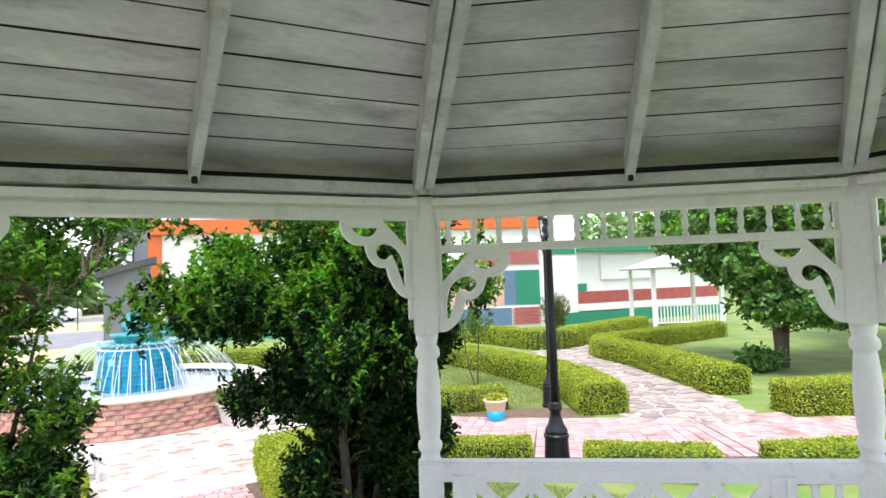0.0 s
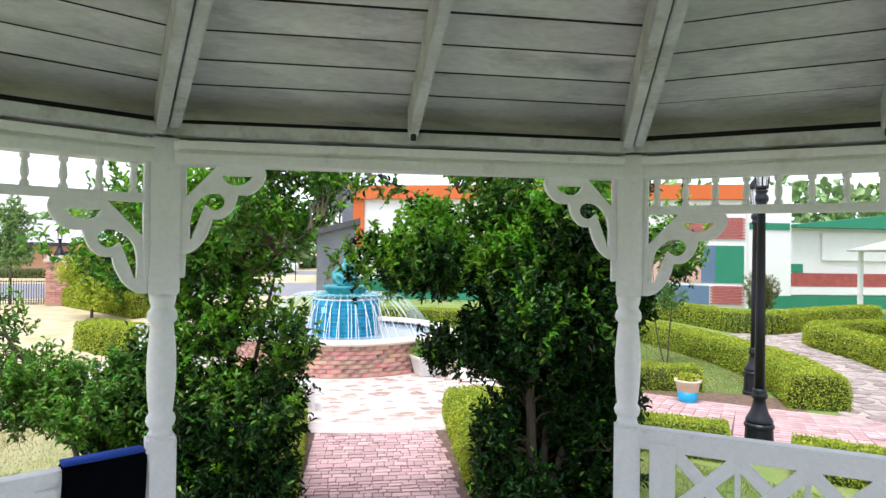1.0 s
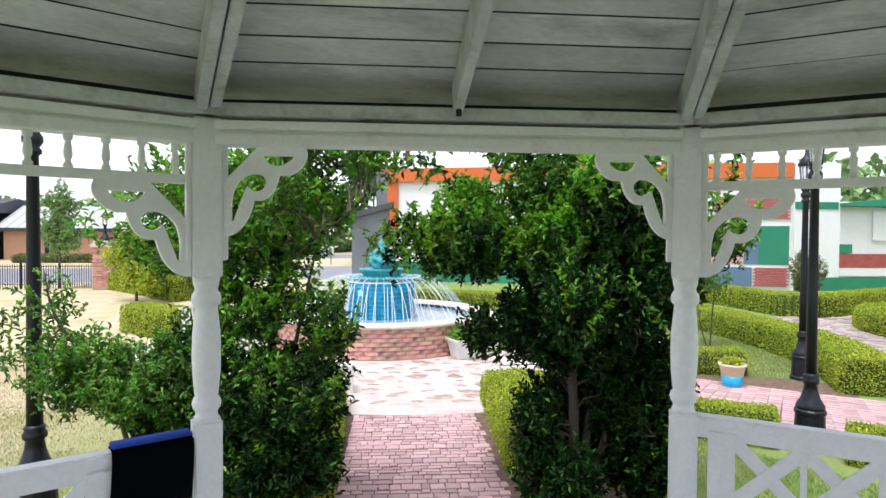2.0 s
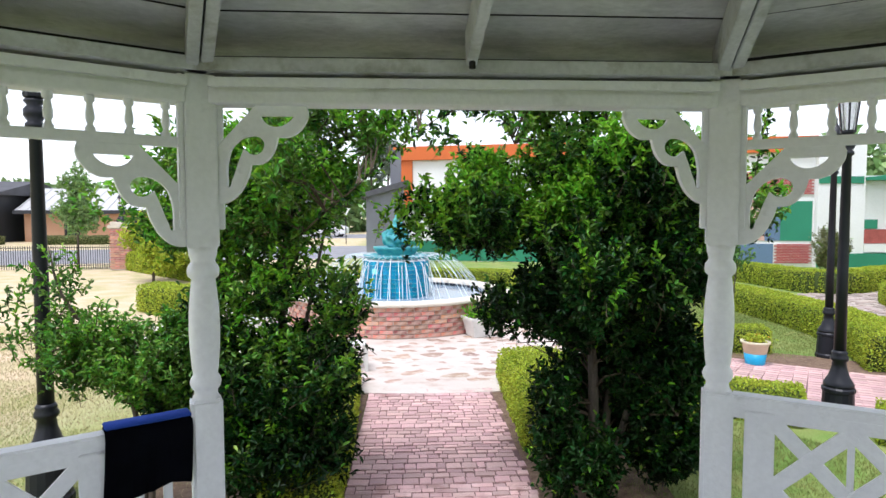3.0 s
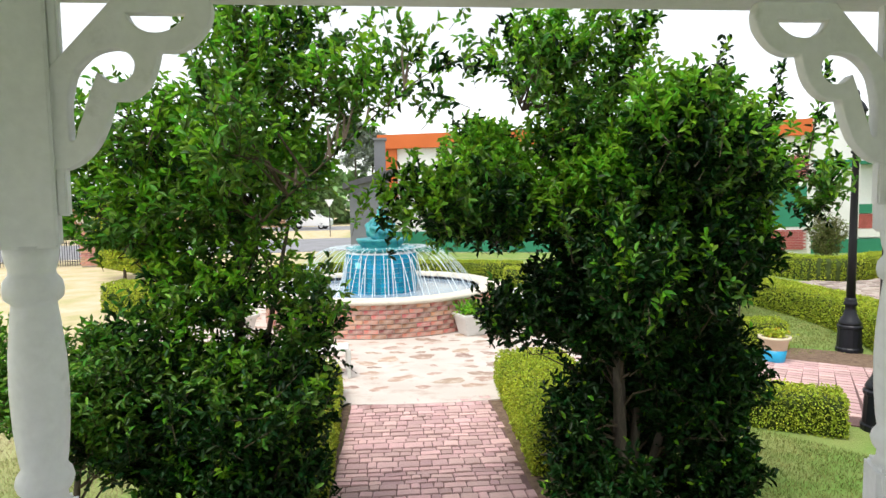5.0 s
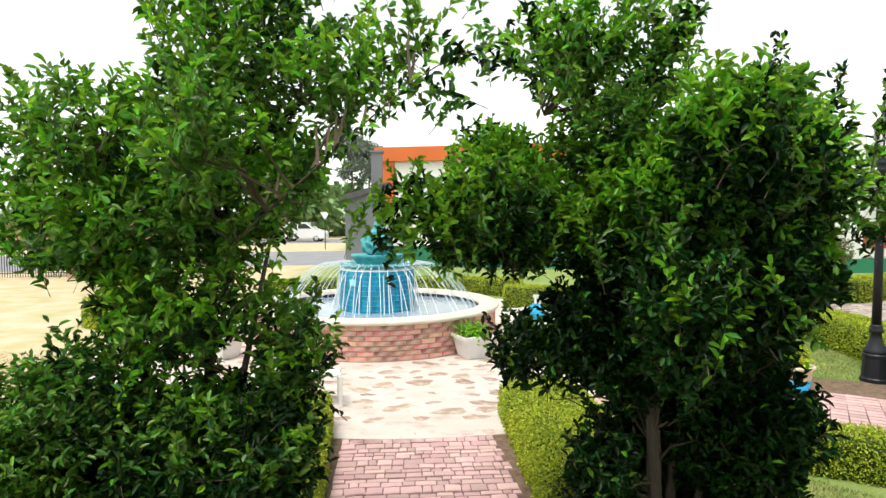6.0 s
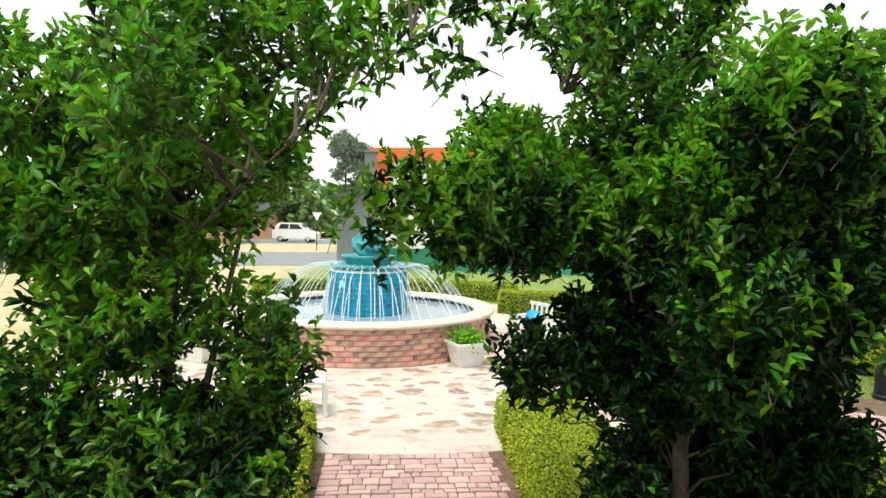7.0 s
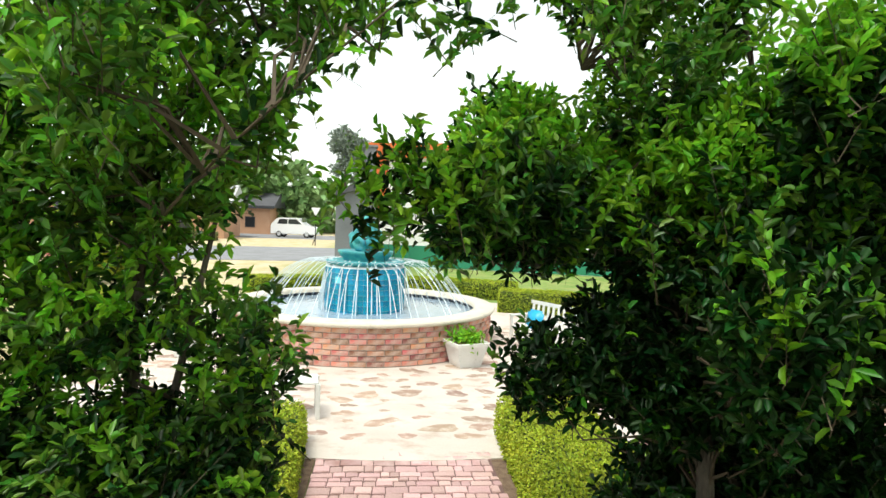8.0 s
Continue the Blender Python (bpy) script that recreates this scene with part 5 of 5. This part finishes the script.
prism(bm, [(2.4, 4.35), (8.0, 4.95), (14.2, 4.35), (14.2, 4.2), (2.4, 4.2)], -0.25, 0.6)
part("gable", bm, MURAL_GREEN, building, "green gable edge", at=pose(0, 0, 0, 90, 0, 0))
panel(4.3, 8.6, 2.5, 4.0, WALL_WHITE, mB, 0.07, "shutter", "white recessed panel")
# brick courses of the panels nearest the corner
brick_small = mesh_of(boxed((0.205, 0.02, 0.062)), "brick", WALL_BRICK)
for z0, z1, x0, x1, dy in ((0.16, 1.06, -1.75, -0.1, -0.068), (3.55, 4.6, -3.6, -0.1, -0.058)):
    r = 0
    z = z0
    while z < z1:
        x = x0 + 0.11 * (r % 2)
        while x < x1 - 0.1:
            part("brick", brick_small, None, building, at=mA @ pose(x + 0.1, dy, z + 0.03))
            x += 0.222
        z += 0.080
        r += 1

# small white pavilion with a picket rail
pav = thing("pavilion", pose(23.6, 22.6, 0, 0, 0, -20), "white garden pavilion with picket rails", "pavilion")
for x, y in ((-1.6, -1.2), (1.9, -1.2), (-1.6, 1.6), (1.9, 1.6)):
    part("post", boxed((0.18, 0.18, 3.0), (x, y, 1.47), bevel=0.01), WHITE, pav)
part("roof", lathe(bmesh.new(), [(2.9, 2.95), (2.95, 3.02), (0.2, 3.75)], 4, pose(0.15, 0.2, 0, 0, 0, 45)), METAL_ROOF, pav, "pale hipped roof")
part("top_rail", boxed((3.4, 0.07, 0.07), (0.15, -1.2, 1.15)), WHITE, pav)
part("lower_rail", boxed((3.4, 0.06, 0.06), (0.15, -1.2, 0.3)), WHITE, pav)
for k in range(20):
    part("picket", boxed((0.05, 0.03, 0.9), (-1.45 + 0.17 * k, -1.2, 0.72)), WHITE, pav)

# grey house with a chimney, seen past the fountain
house = thing("house", pose(-1.4, 31.0, 0), "small charcoal-grey house with a chimney", "house")
part("wall", prism(bmesh.new(), [(-1.1, -0.03), (0.75, -0.03), (0.75, 3.95), (-1.1, 3.45)], -1.1, 1.1), GREY_WALL, house, at=pose(0, 0, 0, 90, 0, 0))
bm = bmesh.new()
prism(bm, [(-1.4, 3.33), (1.0, 4.0), (1.0, 4.28), (-1.4, 3.6)], -1.35, 1.35)
part("roof", bm, GREY_ROOF, house, "dark sloping roof", at=pose(0, 0, 0, 90, 0, 0))
part("chimney", boxed((0.55, 0.5, 2.0), (0.35, 0, 4.75), bevel=0.02), GREY_WALL, house)
part("chimney_cap", boxed((0.68, 0.62, 0.12), (0.35, 0, 5.78), bevel=0.02), GREY_WALL, house)

# ---- street side ----
solid("road", strip([(-70, 34.5), (-30, 37.5), (-8, 42.0), (20, 47.0)], 14.0, -0.06, -0.012, 2.0), ASPHALT, "grey asphalt street beyond the lawn", "road", kind="structure")
solid("pavement_car_park", strip([(-45, 70.0), (-10, 72.5), (20, 76.0)], 13, -0.06, -0.012, 2.0), ASPHALT, "pale asphalt car park across the street", "pavement", kind="structure")
fence = thing("fence", pose(-24, 28.2, 0), "low black iron picket fence along the lawn", "fence")
for k in range(96):
    part("picket", boxed((0.022, 0.022, 1.12), (0.1 * k, 0.012 * k, 0.56)), BLACK_METAL, fence)
for z in (0.18, 1.02):
    part("rail", tube(bmesh.new(), [(0, 0, z), (9.6, 1.152, z)], 0.018, 6), BLACK_METAL, fence)
for k in range(4):
    part("post", boxed((0.07, 0.07, 1.35), (0.05 + 3.15 * k, 0.378 * k, 0.64), bevel=0.006), BLACK_METAL, fence)
pillar = thing("brick_pillar", pose(-13.9, 29.0, 0, 0, 0, 8), "red brick gate pillar with a pale cap", "pillar")
part("core", boxed((0.80, 0.80, 1.95), (0, 0, 0.96)), MORTAR, pillar)
pb = mesh_of(boxed((0.20, 0.03, 0.066)), "brick", BRICK)
for r in range(23):
    for k in range(4):
        x = -0.3 + 0.21 * k - 0.05 * (r % 2)
        part("brick", pb, None, pillar, at=pose(x, -0.4, 0.08 + 0.081 * r))
        part("brick", pb, None, pillar, at=pose(0.4, x, 0.08 + 0.081 * r, 0, 0, 90))
part("cap", boxed((1.0, 1.0, 0.16), (0, 0, 2.02), bevel=0.03), CAP, pillar, "pale stone cap")
part("cap", boxed((0.82, 0.82, 0.14), (0, 0, 2.17), bevel=0.03), CAP, pillar)
pl = thing("pillar_lamp", pose(-13.9, 29.0, 2.24), "black lantern standing on the brick pillar", "lamp")
part("foot", lathe(bmesh.new(), [(0.24, 0), (0.22, 0.1), (0.1, 0.3), (0.06, 0.5), (0.07, 0.7), (0.14, 0.75)], 12), BLACK_METAL, pl)
part("glass", lathe(bmesh.new(), [(0.10, 0.75), (0.15, 1.1)], 6), GLASS, pl)
part("cap", lathe(bmesh.new(), [(0.19, 1.1), (0.12, 1.22), (0.03, 1.35), (0.01, 1.45)], 12), BLACK_METAL, pl)


def low_building(name, m, length, depth, eave, ridge, wall_m, roof_m, label, windows):
    ob = thing(name, m, label, "building")
    part("wall", boxed((length, depth, eave), (length / 2, depth / 2, eave / 2 - 0.02)), wall_m, ob)
    bm = bmesh.new()
    prism(bm, [(-0.7, eave), (depth / 2, ridge), (depth + 0.7, eave), (depth + 0.7, eave - 0.15), (-0.7, eave - 0.15)], -0.6, length + 0.6)
    part("roof", bm, roof_m, ob, at=Matrix(((0, 0, 1, 0), (1, 0, 0, 0), (0, 1, 0, 0), (0, 0, 0, 1))))
    part("fascia", boxed((length + 1.2, 0.08, 0.35), (length / 2, -0.74, eave - 0.1)), DARK_WALL, ob, "dark eaves board")
    k = 0
    x = -0.4
    while x < length + 0.5 and roof_m is METAL_ROOF:
        p, q2 = Vector((x, -0.7, eave + 0.03)), Vector((x, depth / 2, ridge + 0.03))
        part("seam", tube(bmesh.new(), [p, q2], 0.05, 4), METAL_ROOF, ob)
        x += 0.9
    for x0, x1, z0, z1 in windows:
        w = part("window", boxed((x1 - x0, 0.08, z1 - z0), ((x0 + x1) / 2, -0.02, (z0 + z1) / 2)), DARK_WALL, ob, "dark window frame")
        part("pane", boxed((x1 - x0 - 0.2, 0.02, z1 - z0 - 0.2), ((x0 + x1) / 2, -0.07, (z0 + z1) / 2)), CAR_GLASS, w)
    return ob


low_building("brick_building", pose(-37.5, 59.5, 0, 0, 0, 4), 22, 9, 2.95, 5.3, TAN_BRICK, METAL_ROOF, "long tan brick building with a pale metal roof",
             [(3.6, 5.0, 0.1, 2.2), (9.0, 10.5, 0.9, 2.2), (13.5, 15, 0.9, 2.2), (17.5, 19, 0.9, 2.2)])
low_building("dark_building", pose(-62, 57.0, 0, 0, 0, 2), 23, 12, 4.6, 6.0, DARK_WALL, GREY_ROOF, "dark modern building with glazed doors",
             [(2, 5, 0.2, 2.6), (8, 11, 0.2, 2.6), (14, 16.5, 0.2, 2.6), (18.5, 21, 0.2, 2.6), (12, 21, 3.0, 4.1)])
low_building("brick_house", pose(-22.5, 78.0, 0), 8, 8, 3.4, 5.2, TAN_BRICK, GREY_ROOF, "tan brick house far down the street", [(2.0, 3.2, 0.8, 2.1), (5, 6.2, 0.8, 2.1)])
for pts, sd in (([(-33, 54.0), (-24, 55.0), (-15, 56.5)], 31), ([(-52, 52.5), (-43, 53.0), (-36, 53.7)], 32)):
    hedge(pts, 1.6, 0.7, "loose green roadside planting", 130, sd, 0.14, OLIVE_LEAF)


def car(m, length, width, height, paint, label, truck=False):
    ob = thing("car", m, label, "car")
    L, H = length, height
    side = [(-L / 2, 0.35), (-L / 2, 0.62 * H), (-L / 2 + 0.15, 0.66 * H), (-L * 0.36, 0.97 * H), (-L * 0.30, H), (L * 0.10, H), (L * 0.26, 0.64 * H), (L * 0.46, 0.56 * H), (L / 2, 0.45 * H), (L / 2, 0.35)]
    bm = bmesh.new()
    prism(bm, side, -width / 2, width / 2)
    bmesh.ops.bevel(bm, geom=bm.edges[:], offset=0.05, segments=2, affect="EDGES", clamp_overlap=True)
    part("body", bm, paint, ob, at=pose(0, 0, 0, 90, 0, 0))
    for s in (-1, 1):
        for x0, x1, x2, x3 in ((-L * 0.35, -L * 0.30, -L * 0.12, -L * 0.12), (-L * 0.10, -L * 0.10, L * 0.08, L * 0.20)):
            bm = bmesh.new()
            prism(bm, [(x0, 0.68 * H), (x1, 0.93 * H), (x2, 0.93 * H), (x3, 0.68 * H)], -0.015, 0.015)
            part("side_window", bm, CAR_GLASS, ob, at=pose(0, s * (width / 2 + 0.002), 0, 90, 0, 0))
        for x in (-L * 0.31, L * 0.31):
            wh = part("wheel", lathe(bmesh.new(), [(0.2, -0.1), (0.34, -0.1), (0.36, -0.06), (0.36, 0.06), (0.34, 0.1), (0.2, 0.1)], 20), TYRE, ob, at=pose(x, s * (width / 2 - 0.1), 0.34, 90, 0, 0))
            part("rim", lathe(bmesh.new(), [(0.05, -0.115), (0.2, -0.105), (0.2, 0.105), (0.05, 0.115)], 16), METAL_ROOF, wh)
        part("tail_light", boxed((0.06, 0.3, 0.16), (-L / 2 - 0.01, s * (width / 2 - 0.2), 0.56 * H), bevel=0.015), TAIL_RED, ob, "red tail light")
        part("headlight", boxed((0.06, 0.32, 0.14), (L / 2 - 0.02, s * (width / 2 - 0.22), 0.44 * H), bevel=0.015), GLASS, ob, "clear headlight")
    part("windscreen", boxed((0.03, width * 0.8, 0.42 * H), (L * 0.19, 0, 0.81 * H), Matrix.Identity(4)), CAR_GLASS, ob)
    return ob


car(pose(-10.3, 70.5, 0, 0, 0, -8), 5.0, 1.95, 2.15, CAR_WHITE, "white parked pickup-style vehicle on the street")
car(pose(-39.5, 54.0, 0, 0, 0, 184), 4.5, 1.8, 1.45, CAR_BLUE, "blue-grey parked car before the dark building")

sign = thing("road_sign", pose(-6.0, 52.5, 0), "small white triangular road sign on a post", "sign")
part("post", tube(bmesh.new(), [(0, 0, -0.03), (0, 0, 3.2)], 0.04, 6), BLACK_METAL, sign)
part("plate", lathe(bmesh.new(), [(0.45, -0.015), (0.45, 0.015)], 3, pose(0, -0.06, 2.9, 90, 0, 0) @ pose(0, 0, 0, 0, 0, -90)), WALL_WHITE, sign)

# ---- grass blades on the lawns near the gazebo ----
g = np.random.default_rng(91)


def blades(name, n, xs, ys, keep, material, h, label):
    x, y = g.uniform(*xs, n), g.uniform(*ys, n)
    # thin out towards the edges of the patch
    edge = np.minimum(np.minimum(x - xs[0], xs[1] - x), np.minimum(y - ys[0], ys[1] - y))
    ok = keep(x, y) & (g.uniform(0, 1, n) < np.clip(edge / 0.9, 0, 1))
    p = np.stack([x[ok], y[ok], np.full(ok.sum(), -0.032)], 1)
    k = len(p)
    a = g.uniform(0, 6.28, k)
    w = np.stack([np.cos(a), np.sin(a), 0 * a], 1) * 0.004
    top = p + np.stack([g.normal(size=k) * 0.018, g.normal(size=k) * 0.018, h * g.uniform(0.5, 1.3, k)], 1)
    v = np.stack([p - w, p + w, top], 1).reshape(-1, 3)
    solid(name, array_mesh(name, v, np.arange(3 * k).reshape(-1, 3), material), None, label, "grass", kind="stuff")


blades("grass", 80000, (1.2, 6.0), (2.6, 8.2), lambda x, y: (x + y * 0.8 < 9.6) & (x > 1.75), LAWN_BLADE, 0.04, "short patchy green grass between gazebo and hedge")
blades("grass", 80000, (4.4, 9.0), (10.2, 18.0), lambda x, y: x > 5.0, LAWN_BLADE, 0.04, "short green grass of the inner lawn")
blades("grass", 130000, (-10.0, -1.4), (3.0, 14.0), lambda x, y: x < -2.0 - 0 * y, DRY_BLADE, 0.035, "short sun-dried straw-coloured grass")

blades("grass", 60000, (-8.5, -1.4), (2.6, 9.8), lambda x, y: (x < -2.0) & (np.sin(x * 1.9) * np.sin(y * 1.6 + 1) > -0.25), LAWN_BLADE, 0.035, "patches of short green grass in the dry lawn")

# ---- loose pieces: bricks of the basin, pavers, flagstones ----
brick = mesh_of(boxed((0.272, 0.09, 0.078), bevel=0.005), "brick", BRICK)
NBR, course = 56, 0.0925
rest = bmesh.new()
for r in range(7):
    for k in range(NBR):
        a = 2 * math.pi * (k + 0.5 * (r % 2)) / NBR
        mm = pose((RB - 0.042) * math.cos(a), (RB - 0.042) * math.sin(a), 0.008 + course * (r + 0.5) , 0, 0, math.degrees(a) + 90)
        if math.sin(a) < -0.1:
            part("brick", brick, None, basin, at=mm @ pose(0, rng.uniform(-0.004, 0.004), 0))
        else:
            box(rest, (0.272, 0.09, 0.078), m=mm)
part("brickwork", rest, BRICK_FAR, basin)["kind"] = "stuff"

# brick path: hand-stamped setts of uneven width in courses
path = bpy.data.objects["path_bed"]
sizes = [(w, d) for w in (0.09, 0.12, 0.16, 0.21) for d in (0.085, 0.11, 0.15)]
sett = {k: mesh_of(boxed((k[0] - 0.010, k[1] - 0.010, 0.04), bevel=0.006), "paver", PAVER) for k in sizes}
n_paver = 0
rest = bmesh.new()
y = 4.35
while y < 8.72:
    dpt = float(rng.choice([0.085, 0.11, 0.15]))
    x = -0.85 + rng.uniform(-0.02, 0.0)
    while x < 0.86:
        w = float(rng.choice([0.09, 0.12, 0.16, 0.21]))
        if x + w > 0.93:
            w = 0.09
        mm = pose(x + w / 2, y + dpt / 2 + rng.normal() * 0.006, -0.022 + rng.uniform(-0.003, 0.003), rng.normal() * 0.6, rng.normal() * 0.6, rng.normal() * 2.2)
        if n_paver < 300 and y > 5.6:
            part("paver", sett[(w, dpt)], None, path, at=mm)
            n_paver += 1
        else:
            box(rest, (w - 0.010, dpt - 0.010, 0.04), m=mm)
        x += w
    y += dpt
part("paver_field", rest, PAVER_FAR, path)["kind"] = "stuff"

# cross path: courses of pink pavers along the curve
line = strip_points(XPATH, 0.2)
rest = bmesh.new()
n_paver = 0
slab = mesh_of(boxed((0.19, 0.13, 0.03), bevel=0.004), "paver", PAVER)
for i in range(len(line) - 1):
    p = line[i]
    t = (line[i + 1] - p).normalized()
    deg = math.degrees(math.atan2(t.y, t.x))
    for k in range(18):
        off = -1.02 + 0.142 * k
        mm = pose(p.x - t.y * off, p.y + t.x * off, -0.016 + rng.uniform(-0.003, 0.002), 0, 0, deg + rng.normal() * 0.7)
        if n_paver < 300 and 4.2 < p.x < 9.0:
            part("paver", slab, None, crosspath, at=mm)
            n_paver += 1
        else:
            box(rest, (0.19, 0.13, 0.03), m=mm)
part("paver_field", rest, PAVER_FAR, crosspath)["kind"] = "stuff"

# flagstones
flags = [mesh_of(blob(0.27, 0.75, 100 + k, -0.03, 0.0, 9), "flagstone", FLAGSTONE) for k in range(6)]
line = strip_points(FLAGS, 0.45)
for i, p in enumerate(line[:-1]):
    t = (line[i + 1] - p).normalized()
    for k in range(6):
        off = -1.08 + 0.43 * k + rng.uniform(-0.05, 0.05)
        part("flagstone", flags[(i * 3 + k) % 6], None, flagpath, at=pose(p.x - t.y * off, p.y + t.x * off + rng.uniform(-0.05, 0.05), rng.uniform(-0.005, 0.004), 0, 0, rng.uniform(0, 360)) @ Matrix.Scale(rng.uniform(0.75, 1.0), 4))
